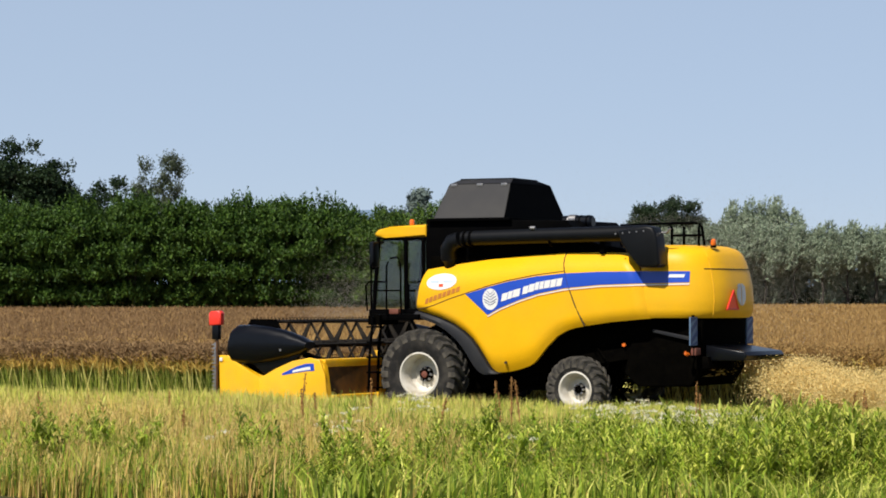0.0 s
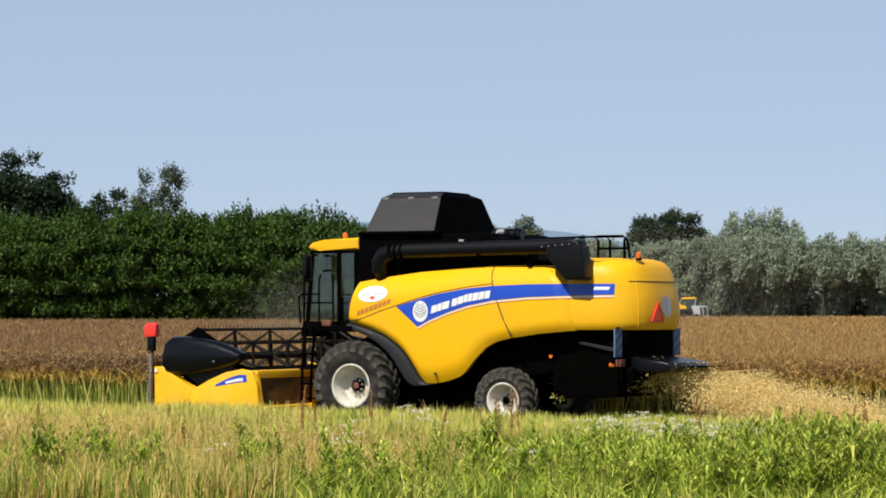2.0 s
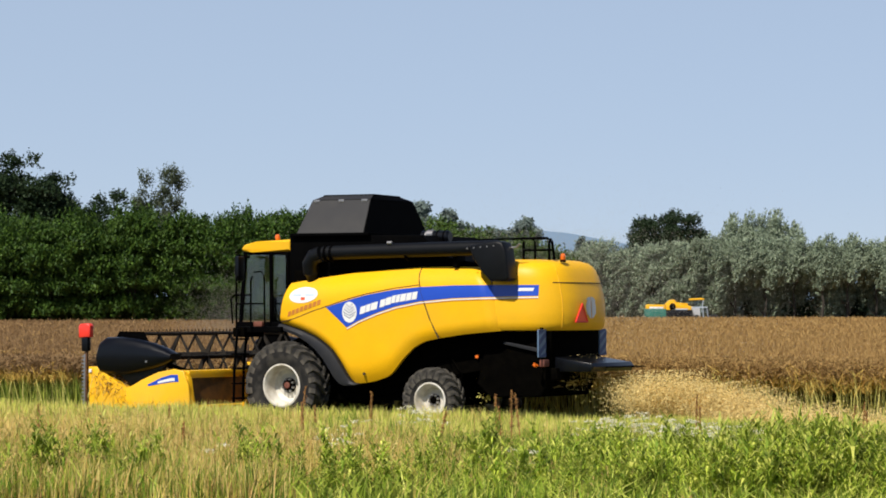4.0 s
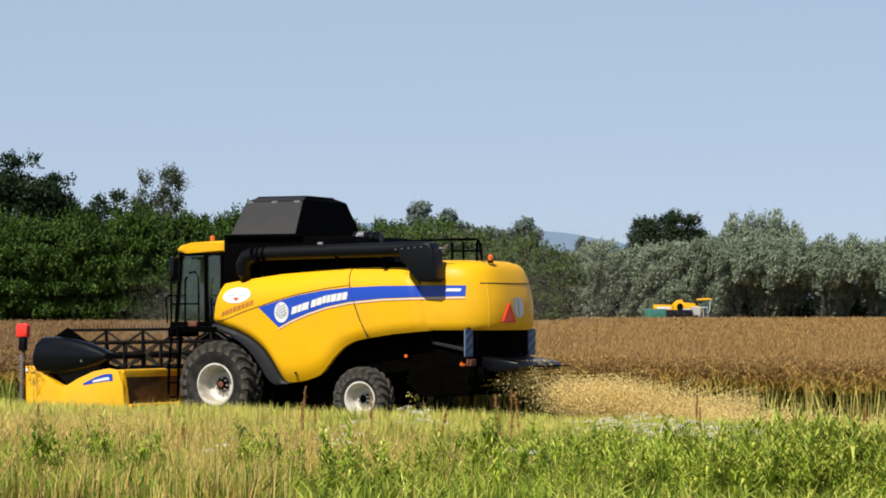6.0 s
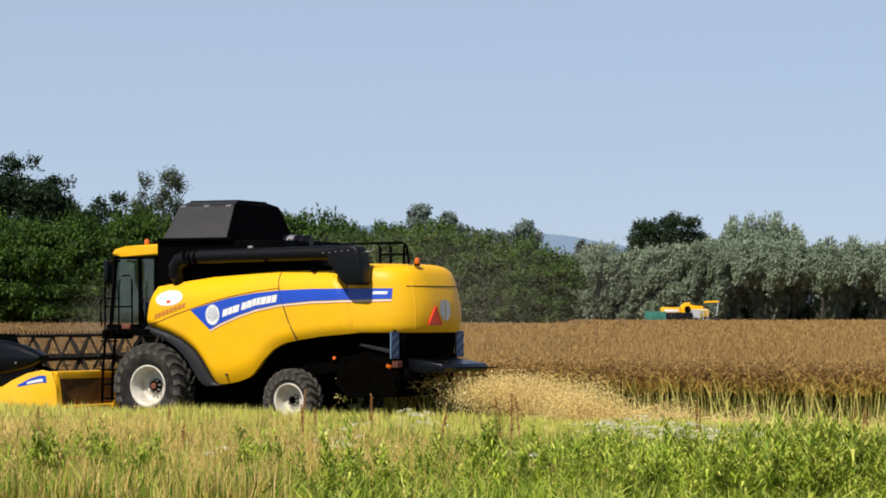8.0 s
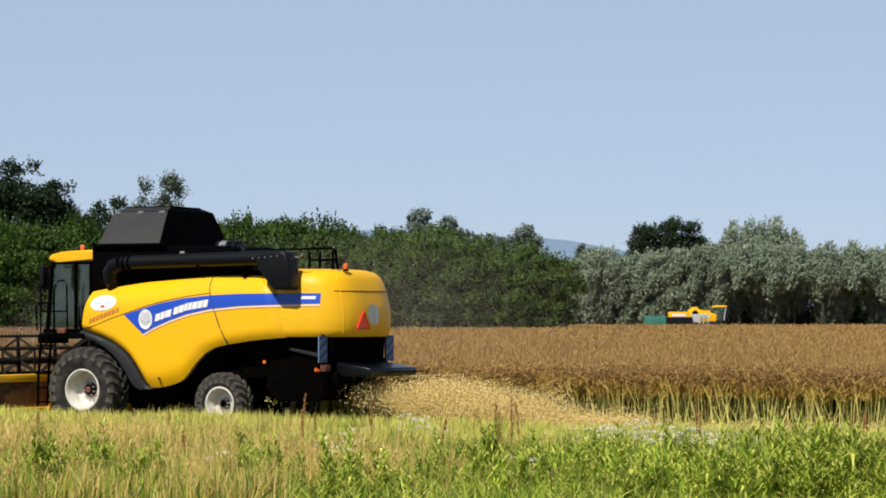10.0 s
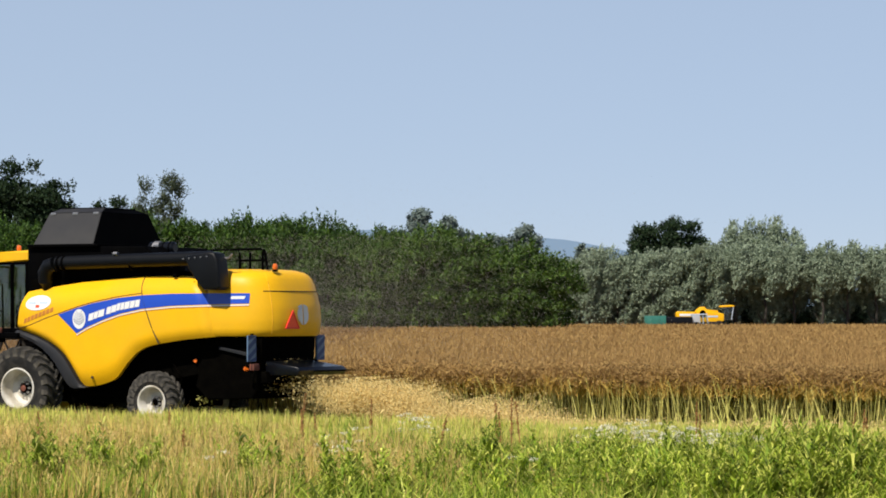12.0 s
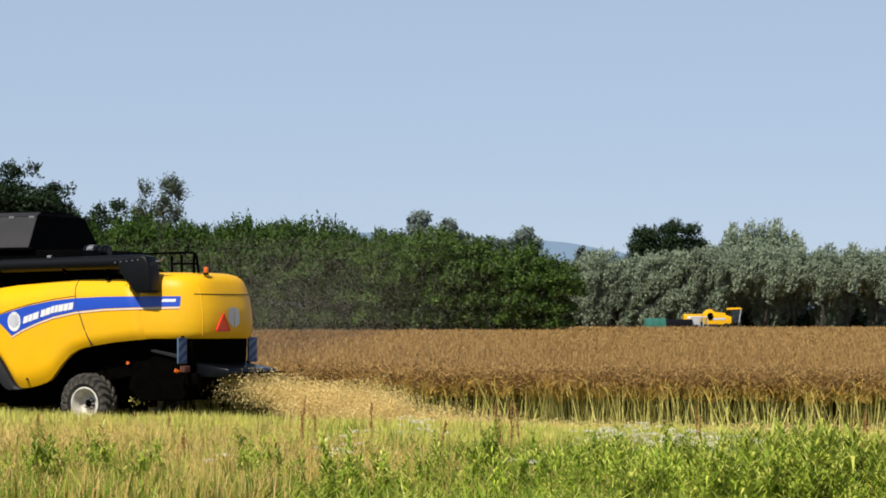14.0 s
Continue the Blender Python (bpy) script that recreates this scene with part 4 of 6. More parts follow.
    for k, (dz, w, mat) in enumerate(((0.020, 0.022, "white"), (0.052, 0.012, "orange_decal"))):
        a = [(x, z - dz) for x, z in lo]
        b = [(x, z - dz - w) for x, z in lo]
        part("pin_stripe", decal(a, b, 80, 0.005, 2), mat, harvester)
    part("emblem", disc_decal(1.83, 2.445, 0.175, 0.215, 0.011), "white", harvester, "silver leaf emblem")
    for k in range(5):
        z = 2.33 + 0.055 * k
        w = 0.15 - 0.012 * abs(k - 1) * 2
        part("emblem_vein", decal([(1.83 + w, z + 0.075), (1.835, z)], [(1.83 + w, z + 0.06), (1.835, z - 0.015)], 4, 0.016, 2), "navy", harvester)
        part("emblem_vein", decal([(1.825, z), (1.83 - w, z + 0.075)], [(1.825, z - 0.015), (1.83 - w, z + 0.06)], 4, 0.016, 2), "navy", harvester)
    # brand name, kept as plain slanted blocks
    x = 1.56
    for w in (0.13, 0.10, 0.16, 0, 0.12, 0.13, 0.09, 0.09, 0.13, 0.12, 0.12):
        if w:
            z = float(np.interp(x, [0.2, 0.8, 1.6], [2.715, 2.625, 2.385]))
            sl = float(np.interp(x, [0.2, 1.6], [0.13, 0.27]))
            a = [(x, z + 0.155), (x - w, z + 0.155 + sl * w)]
            b = [(x + 0.03, z), (x - w + 0.03, z + sl * w)]
            part("lettering_bar", decal(a, b, 5, 0.012, 3), "white", harvester)
        x -= (w + 0.012) if w else 0.05
    part("model_bar", decal([(-2.02, 2.93), (-2.32, 2.93)], [(-2.0, 2.87), (-2.30, 2.87)], 6, 0.011, 2), "white", harvester)
    part("badge", disc_decal(2.98, 2.80, 0.36, 0.165, 0.008, -0.06), "white", harvester, "white oval sticker")
    for x0, x1, z0, z1, mat in ((3.22, 2.75, 2.895, 2.872, "pale"), (3.24, 3.02, 2.83, 2.775, "pale"), (2.93, 2.70, 2.835, 2.78, "pale"), (3.02, 2.92, 2.755, 2.695, "red")):
        part("badge_bar", decal([(x0, z0), (x1, z0)], [(x0, z1), (x1, z1)], 4, 0.013, 2), mat, harvester)
    for k in range(8):
        x = 3.34 - 0.105 * k
        z = 2.345 + 0.034 * k
        part("lettering_bar", decal([(x, z + 0.10), (x - 0.08, z + 0.125)], [(x + 0.02, z), (x - 0.06, z + 0.025)], 3, 0.008, 2), "orange_decal", harvester)
    # tail emblem and warning triangle lie on the rear door
    bm = bmesh.new()
    for s in (-1, 1):
        for r in range(3):
            pts = []
            for k in range(9):
                a = math.pi * k / 8
                zz = 2.56 + 0.20 * math.cos(a) - 0.02 * r
                yy = s * (0.02 + (0.25 - 0.05 * r) * math.sin(a))
                p = hood_point(zz, 90)
                pts.append(bm.verts.new((p.x - 0.010 - 0.003 * r + 0.25 * yy * yy, yy, zz)))
            bm.faces.new(pts)
    part("tail_emblem", bm, "silver", harvester, "silver leaf emblem")
    tri = []
    for y, z in ((0.43, 2.62), (0.20, 2.25), (0.66, 2.25)):
        reach, half = hood_section(z)
        tri.append(Vector((-1.30 - reach * (1 - (abs(y) / half) ** 3.2) ** (1 / 3.2) - 0.035, y, z)))
    bm = bmesh.new()
    a, b = [bm.verts.new(p) for p in tri], [bm.verts.new(p + Vector((0.012, 0, 0))) for p in tri]
    bm.faces.new(a)
    bm.faces.new(list(reversed(b)))
    for i in range(3):
        bm.faces.new((a[i], b[i], b[(i + 1) % 3], a[(i + 1) % 3]))
    sign = part("warning_triangle", bm, "red", harvester, "red warning triangle with a dark red border")
    for i in range(3):
        part("triangle_border", tube([tri[i], tri[(i + 1) % 3]], 0.018, 6), "red_lamp", sign)
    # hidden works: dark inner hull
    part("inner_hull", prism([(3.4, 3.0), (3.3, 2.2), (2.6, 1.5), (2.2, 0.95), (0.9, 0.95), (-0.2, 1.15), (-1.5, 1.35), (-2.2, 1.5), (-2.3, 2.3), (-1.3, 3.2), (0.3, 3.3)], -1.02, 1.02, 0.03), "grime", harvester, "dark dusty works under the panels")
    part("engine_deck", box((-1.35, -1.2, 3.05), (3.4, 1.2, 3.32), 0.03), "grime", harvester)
    part("tank_body", prism([(3.53, 3.02), (3.53, 4.07), (0.35, 4.02), (-0.2, 3.55), (-0.9, 3.45), (-1.1, 3.25)], -1.22, 1.16, 0.03), "black", harvester, "black grain tank")
    # grain tank covers, folded up
    base = {(1, 1): (3.30, 1.24), (0, 1): (1.68, 1.24), (0, 0): (1.56, -1.24), (1, 0): (3.30, -1.24)}
    crown = {(1, 1): (3.14, 0.86), (0, 1): (1.73, 0.86), (0, 0): (1.73, -0.90), (1, 0): (3.08, -0.90)}
    ridge = {(1, 1): (2.98, 0.66), (0, 1): (1.78, 0.66), (0, 0): (1.92, -0.66), (1, 0): (2.95, -0.66)}
    order = [(1, 1), (0, 1), (0, 0), (1, 0)]
    for k in range(4):
        p, q = order[k], order[(k + 1) % 4]
        lower = [Vector((*base[p], 4.08)), Vector((*base[q], 4.08)), Vector((*crown[q], 4.78)), Vector((*crown[p], 4.78))]
        lip = [Vector((*crown[p], 4.785)), Vector((*crown[q], 4.785)), Vector((*ridge[q], 4.88)), Vector((*ridge[p], 4.88))]
        for v in (lower, lip):
            nrm = (v[1] - v[0]).cross(v[3] - v[0]).normalized() * 0.03
            bm = bmesh.new()
            a, b = [bm.verts.new(c + nrm * 0.5) for c in v], [bm.verts.new(c - nrm * 0.5) for c in v]
            bm.faces.new(a)
            bm.faces.new(list(reversed(b)))
            for i in range(4):
                bm.faces.new((a[i], b[i], b[(i + 1) % 4], a[(i + 1) % 4]))
            bmesh.ops.bevel(bm, geom=bm.edges[:], offset=0.006, segments=2, affect="EDGES")
            # sunward panel in grey, the others in black: light and shade painted in
            part("tank_cover", bm, "cover" if k == 0 else "black", harvester, "folding grain tank cover")
    bm = bmesh.new()
    ring = [Vector((*ridge[o], 4.89)) for o in order]
    add_tube(bm, ring + [ring[0]], 0.022, 6)
    part("cover_rim", bm, "black", harvester)
    for x in (3.02, 2.42, 1.86):
        part("cover_clip", box((x - 0.07, 0.84, 4.74), (x + 0.07, 0.91, 4.80), 0.01), "steel", harvester)
    part("tank_ledge", box((1.55, -1.27, 4.03), (3.45, 1.27, 4.09), 0.015), "black", harvester)


def build_auger():
    part("auger_tube", tube([(2.55, 1.36, 3.67), (1.0, 1.40, 3.70), (-1.62, 1.50, 3.74)], 0.15, 20), "satin", harvester, "long black unloading auger tube")
    part("auger_elbow", tube([(2.62, 1.36, 3.655), (2.80, 1.35, 3.60), (2.91, 1.33, 3.46), (2.93, 1.28, 3.28), (2.92, 1.18, 3.1)], [0.165, 0.175, 0.17, 0.165, 0.16], 18), "satin", harvester, "black auger elbow")
    for x in (2.5, 2.36, 0.55):
        part("auger_flange", tube([(x, 1.362, 3.66), (x - 0.05, 1.362, 3.66)], 0.175, 20), "black", harvester)
    spout = [(x - 0.07, z) for x, z in ((-1.02, 3.78), (-1.62, 3.87), (-1.76, 3.84), (-1.84, 3.70), (-1.92, 3.12), (-1.84, 3.06), (-1.50, 3.06), (-1.38, 3.20), (-1.10, 3.52))]
    part("auger_spout", prism(spout, 1.36, 1.78, 0.05), "satin", harvester, "black auger discharge spout")
    for k in range(5):
        x = -1.06 - 0.15 * k
        part("bolt", tube([(x, 1.775, 3.72 + 0.012 * k), (x, 1.795, 3.72 + 0.012 * k)], 0.016, 8), "steel", harvester)
    part("spout_hook", tube([(-1.80, 1.42, 3.74), (-1.98, 1.42, 3.74), (-2.06, 1.42, 3.82)], 0.022, 8), "steel", harvester)
    part("auger_cradle", box((-0.62, 1.05, 3.34), (-0.52, 1.4, 3.58), 0.01), "black", harvester)
    part("tube_lamp", tube([(0.95, 1.5, 3.86), (0.84, 1.5, 3.86)], 0.04, 10), "steel", harvester, "small round work lamp")
    drum = part("exhaust_drum", tube([(0.78, 0.35, 4.0), (0.76, 0.35, 4.0), (0.16, 0.35, 4.0), (0.12, 0.35, 4.0)], [0.09, 0.135, 0.135, 0.10], 18), "plastic", harvester, "black air cleaner drum")
    for x in (0.66, 0.40, 0.24):
        part("drum_band", tube([(x, 0.35, 4.0), (x - 0.035, 0.35, 4.0)], 0.142, 18), "steel" if x > 0.6 else "black", drum)
    part("exhaust_cap", tube([(0.60, 0.42, 4.05), (0.46, 0.42, 4.05)], 0.10, 16), "steel", harvester)
    part("drum_saddle", box((0.25, 0.2, 3.4), (0.65, 0.5, 3.95), 0.02), "black", harvester)
    bm = bmesh.new()
    for x in (-1.72, -1.98, -2.30):
        add_tube(bm, [(x, 0.60, 3.48), (x, 0.60, 3.86), (x - 0.03 + (0.09 if x > -2.2 else -0.01), 0.60, 3.93)], 0.029, 8)
    add_tube(bm, [(-1.70, 0.60, 3.94), (-2.26, 0.60, 3.94), (-2.36, 0.60, 3.88), (-2.42, 0.60, 3.50)], 0.029, 8)
    add_tube(bm, [(-1.72, 0.60, 3.70), (-2.36, 0.60, 3.70)], 0.024, 8)
    add_tube(bm, [(-0.60, 0.60, 3.92), (-1.72, 0.60, 3.94)], 0.021, 8)
    add_tube(bm, [(-0.62, 0.60, 3.40), (-0.62, 0.60, 3.92)], 0.024, 8)
    part("deck_rail", bm, "black", harvester, "black tubular handrail")
    for x, y, z in ((-2.60, 0.58, 3.50), (4.12, 0.70, 3.97)):
        b = part("beacon", tube([(x, y, z), (x, y, z + 0.04), (x, y, z + 0.10), (x, y, z + 0.125)], [0.045, 0.055, 0.05, 0.025], 14), "orange", harvester, "orange warning beacon")
        part("beacon_foot", tube([(x, y, z - 0.05), (x, y, z)], 0.06, 12), "black", b)


def build_cab():
    roof = [(4.84, 3.74), (4.86, 3.80), (4.78, 3.88), (4.5, 3.94), (3.62, 3.98), (3.62, 3.72), (4.6, 3.71)]
    part("cab_roof", prism(roof, -0.98, 0.98, 0.05), "yellow", harvester, "yellow cab roof")
    part("roof_trim", prism([(4.74, 3.73), (3.66, 3.73), (3.66, 3.66), (4.70, 3.66)], -0.95, 0.95, 0.01), "black", harvester)
    for s in (1, -1):
        part("roof_lamp", tube([(4.82, 0.75 * s, 3.80), (4.88, 0.75 * s, 3.80)], 0.06, 12), "steel", harvester)
        part("side_glass", prism([(4.72, 3.70), (3.75, 3.70), (3.75, 2.25), (4.86, 2.25)], 0.90 * s, 0.915 * s), "glass", harvester, "tinted cab side window")
        for x0, x1 in ((4.78, 4.90), (4.14, 4.12), (3.72, 3.72)):
            part("cab_pillar", tube([(x0, 0.93 * s, 3.72), (x1, 0.93 * s, 2.22)], 0.045, 8), "black", harvester)
    part("windscreen", prism([(4.84, 3.70), (4.82, 3.70), (4.97, 2.25), (4.99, 2.25)], -0.9, 0.9), "glass", harvester, "tinted cab windscreen")
    part("cab_rear_wall", box((3.56, -0.95, 2.2), (3.66, 0.95, 3.74), 0.02), "black", harvester)
    part("cab_floor", box((3.5, -0.98, 2.05), (5.0, 0.98, 2.24), 0.03), "black", harvester)
    part("cab_seat", prism([(3.85, 2.24), (4.30, 2.24), (4.32, 2.62), (4.02, 2.66), (3.92, 3.25), (3.80, 3.25)], -0.25, 0.25, 0.04), "seat", harvester, "brown driver's seat, empty")
    part("cab_console", box((4.45, -0.2, 2.24), (4.6, 0.2, 2.75), 0.03), "black", harvester)
    bm = bmesh.new()
    for p, q in (((4.60, 1.05, 3.62), (4.60, 1.45, 3.60)), ((4.60, 1.45, 3.66), (4.60, 1.45, 3.05))):
        add_tube(bm, [p, q], 0.025, 8)
    part("mirror_arm", bm, "black", harvester)
    part("mirror", box((4.52, 1.36, 3.10), (4.62, 1.60, 3.62), 0.03), "plastic", harvester, "black side mirror")
    part("platform", box((3.45, 0.95, 2.02), (4.55, 1.62, 2.14), 0.02), "black", harvester, "black entrance platform")
    part("platform_front", box((4.30, 0.95, 1.92), (4.58, 1.72, 2.12), 0.02), "grime", harvester)
    bm = bmesh.new()
    for x, y in ((4.52, 1.68), (4.16, 1.68)):
        add_tube(bm, [(x, y, 2.1), (x, y, 3.12), (x - 0.05, y, 3.2)], 0.02, 8)
    add_tube(bm, [(4.52, 1.68, 2.62), (4.16, 1.68, 2.62), (3.86, 1.60, 2.62)], 0.018, 8)
    add_tube(bm, [(4.12, 1.6, 3.28), (3.95, 1.6, 3.30), (3.88, 1.6, 3.18), (3.86, 1.6, 2.1)], 0.02, 8)
    add_tube(bm, [(4.60, 1.70, 2.2), (4.64, 1.70, 2.72), (4.56, 1.70, 2.80), (4.16, 1.70, 2.80)], 0.018, 8)
    part("platform_rail", bm, "black", harvester, "black tubular handrail")
    bm = bmesh.new()
    for y in (1.42, 1.78):
        add_tube(bm, [(4.42, y, 2.1), (4.50, y, 1.3), (4.52, y, 0.55)], 0.03, 8)
    part("ladder_stile", bm, "black", harvester)
    for k in range(5):
        z = 0.62 + 0.31 * k
        part("ladder_rung", box((4.36, 1.42, z), (4.58, 1.78, z + 0.035), 0.008), "black", harvester)
    part("platform_lamp", box((3.92, 1.50, 2.14), (4.14, 1.62, 2.25), 0.03), "rust", harvester, "small dull red box on the platform")
    part("feeder_bracket", box((4.12, 1.02, 0.42), (4.30, 1.22, 1.22), 0.02), "yellow_flat", harvester, "yellow header bracket")
    part("feeder_bracket", box((4.50, 1.00, 0.42), (4.62, 1.30, 1.02), 0.02), "yellow_flat", harvester, "yellow header bracket")


def build_wheel(name, x, y, r, width, rim_r, lugs, near):
    """Tractor tyre with slanted lugs, dished rim and bolted hub; its axle is the y axis, outer face towards +y."""
    w = width / 2
    rc = r - 0.06
    wheel = new(name)
    wheel.parent = harvester
    wheel.matrix_basis = pose(x, y, r) if near else pose(x, y, r, 0, 0, 180)
    tyre = part("tyre", lathe([(rim_r, w * 0.80), (rim_r + 0.05, w * 0.90), ((rim_r + rc) / 2, w), (rc - 0.10, w * 0.96), (rc - 0.03, w * 0.86), (rc, w * 0.55), (rc + 0.005, 0),
                              (rc, -w * 0.55), (rc - 0.03, -w * 0.86), (rc - 0.10, -w * 0.96), ((rim_r + rc) / 2, -w), (rim_r, -w * 0.85)], 56), "tyre", wheel, "dusty black tractor tyre")
    for s in (1, -1):
        lug = None
        for k in range(lugs):
            a0 = 2 * math.pi * (0.5 if s < 0 else 0) / lugs
            spin = pose(0, 0, 0, 0, -360.0 * k / lugs, 0)
            if lug:
                twin = new("tread_lug", lug.data)
                twin.parent = wheel
                twin.matrix_basis = spin
                continue
            bm = bmesh.new()
            ring = []
            for q in range(4):
                f = q / 3
                yy = s * w * (0.02 + 1.0 * f)
                aa = a0 - 0.30 * f * 22 / lugs
                dr = 0.062 if q < 3 else 0.0
                th = 0.043 / r * (1.0 if q < 3 else 1.15)
                base = rc - 0.03 - (0.13 if q == 3 else 0)
                top = rc + dr
                ring.append([bm.verts.new((rr * math.cos(aa + da), yy, rr * math.sin(aa + da))) for rr, da in ((base, -th * 1.6), (top, -th), (top, th), (base, th * 1.6))])
            for r0, r1 in zip(ring, ring[1:]):
                for i in range(3):
                    bm.faces.new((r0[i], r0[i + 1], r1[i + 1], r1[i]))
            bm.faces.new(ring[0])
            bm.faces.new(ring[-1])
            lug = part("tread_lug", bm, "lug", wheel)
    d = rim_r
    rim = part("rim", lathe([(d + 0.015, w * 0.80), (d + 0.02, w * 0.86), (d - 0.012, w * 0.88), (d - 0.03, w * 0.80), (d - 0.045, w * 0.50), (d - 0.075, w * 0.30), (d - 0.09, -w * 0.15), (d * 0.62, -w * 0.32), (d * 0.42, -w * 0.26), (d * 0.30, -w * 0.26), (0.01, -w * 0.26)], 44),
               "rim", wheel, "off-white steel rim, dusty")
    part("hub", lathe([(d * 0.36, -w * 0.28), (d * 0.36, -w * 0.16), (d * 0.26, -w * 0.10), (d * 0.22, w * 0.06), (d * 0.16, w * 0.10), (0.005, w * 0.10)], 24), "grime", wheel)
    part("hub_cap", lathe([(d * 0.16, w * 0.09), (d * 0.15, w * 0.15), (d * 0.08, w * 0.18), (0.004, w * 0.18)], 16), "rust" if r > 0.8 else "grime", wheel, "worn hub cap")
    bolt = None
    for k in range(8):
        a = 2 * math.pi * k / 8
        m = pose(d * 0.30 * math.cos(a), -w * 0.14, d * 0.30 * math.sin(a))
        if bolt is None:
            bolt = part("wheel_bolt", lathe([(0.028, 0), (0.028, 0.05), (0.018, 0.07), (0.002, 0.07)], 6), "steel", wheel)
        else:
            b2 = new("wheel_bolt", bolt.data)
            b2.parent = wheel
            bolt_m = b2
            bolt_m.matrix_basis = m
            continue
        bolt.matrix_basis = m
    return wheel


def build_running_gear():
    w = [build_wheel("front_wheel", 3.38, 1.46, 0.92, 0.58, 0.435, 22, True), build_wheel("front_wheel", 3.38, -1.46, 0.92, 0.58, 0.435, 22, False),
         build_wheel("rear_wheel", 0.0, 1.26, 0.66, 0.40, 0.345, 20, True), build_wheel("rear_wheel", 0.0, -1.26, 0.66, 0.40, 0.345, 20, False)]
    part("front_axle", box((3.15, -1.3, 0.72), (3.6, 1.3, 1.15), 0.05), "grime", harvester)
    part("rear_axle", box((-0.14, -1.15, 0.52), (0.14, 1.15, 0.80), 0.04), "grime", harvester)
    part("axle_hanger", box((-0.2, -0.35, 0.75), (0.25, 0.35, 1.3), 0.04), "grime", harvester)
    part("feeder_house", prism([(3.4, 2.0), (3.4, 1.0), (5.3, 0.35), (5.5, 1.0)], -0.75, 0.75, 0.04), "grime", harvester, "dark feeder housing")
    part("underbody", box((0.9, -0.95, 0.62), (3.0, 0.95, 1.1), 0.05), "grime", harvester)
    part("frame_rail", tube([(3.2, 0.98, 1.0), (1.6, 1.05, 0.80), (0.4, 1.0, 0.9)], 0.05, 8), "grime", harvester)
    # reaches low so that its black stands for the shade behind the wheel
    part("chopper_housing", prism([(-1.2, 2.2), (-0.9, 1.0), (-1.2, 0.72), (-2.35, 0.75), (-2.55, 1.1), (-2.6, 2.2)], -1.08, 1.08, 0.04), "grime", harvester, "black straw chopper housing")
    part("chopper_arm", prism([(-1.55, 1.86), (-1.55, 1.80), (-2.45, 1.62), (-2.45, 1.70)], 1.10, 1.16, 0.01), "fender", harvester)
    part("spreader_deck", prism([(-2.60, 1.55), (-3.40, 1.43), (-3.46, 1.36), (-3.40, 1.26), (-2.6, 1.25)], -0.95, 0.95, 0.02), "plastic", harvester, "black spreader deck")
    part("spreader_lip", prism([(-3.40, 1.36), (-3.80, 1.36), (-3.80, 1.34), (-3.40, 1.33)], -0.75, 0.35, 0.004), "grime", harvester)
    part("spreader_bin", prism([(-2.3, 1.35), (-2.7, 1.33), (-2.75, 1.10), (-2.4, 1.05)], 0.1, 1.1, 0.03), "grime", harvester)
    for s in (1, -1):
        b = part("marker_board", box((-2.54, 1.38 * s - 0.16, 1.55), (-2.51, 1.38 * s + 0.16, 2.10), 0.006), "board_blue", harvester, "pale blue and navy striped marker board")
        for k in range(4):
            bm = bmesh.new()
            z = 1.34 + 0.215 * k
            lo_z, hi_z = 1.555, 2.095
            c = [(1.38 * s + 0.158, z), (1.38 * s - 0.158, z + 0.20), (1.38 * s - 0.158, z + 0.31), (1.38 * s + 0.158, z + 0.11)]
            c = [(y, min(max(zz, lo_z), hi_z)) for y, zz in c]
            bm.faces.new([bm.verts.new((-2.545, y, zz)) for y, zz in c])
            part("board_stripe", bm, "navy", b)
        part("board_bracket", box((-2.51, 1.30 * s - 0.03, 1.3), (-2.46, 1.30 * s + 0.03, 2.14), 0.005), "grime", harvester)
        lamp = part("tail_lamp", box((-2.58, 1.26 * s - 0.12, 1.36), (-2.47, 1.26 * s + 0.12, 1.50), 0.02), "rust", harvester, "dark red tail lamp")
        part("marker_lamp", tube([(-2.37, 1.38 * s, 1.37), (-2.40, 1.38 * s, 1.41)], [0.05, 0.06], 10), "orange", harvester)
        part("lamp_stalk", tube([(-2.36, 1.36 * s, 1.40), (-2.45, 1.30 * s, 1.62)], 0.016, 6), "grime", harvester)
    for pts in ([(0.9, 1.05, 1.2), (0.4, 1.12, 1.0), (0.2, 1.0, 0.8)], [(2.3, 1.05, 1.3), (2.0, 1.12, 0.9), (1.3, 1.1, 0.75), (0.6, 1.0, 0.78)], [(-0.3, 1.05, 1.5), (-0.6, 1.12, 1.15), (-0.2, 0.9, 0.75)]):
        part("hydraulic_hose", tube([tuple(p) for p in along(pts, 8)], 0.022, 6), "grime", harvester)
    rng = np.random.default_rng(71)
    o = new("caught_straw", flakes(rng, rng.normal(0, 1, (60, 3)) * np.array([0.16, 0.06, 0.05]) + np.array([-1.05, 0.9, 0.72]), rng.uniform(0.008, 0.02, 60), 2.2, "stalk", "caught_straw"))
    o.parent = harvester
    o["label"] = "wisps of straw caught under the chopper"
    o["kind"] = "stuff"
    part("number_lamp", tube([(-2.40, 1.15, 2.0), (-2.43, 1.16, 2.0)], 0.035, 10), "white", harvester)
    part("side_reflector", tube([(-0.9, 1.06, 1.55), (-0.9, 1.09, 1.55)], 0.04, 10), "orange", harvester)
    part("panel_latch", tube([(1.50, 1.50, 1.18), (1.50, 1.525, 1.18)], 0.03, 10), "gap", harvester)
    return w


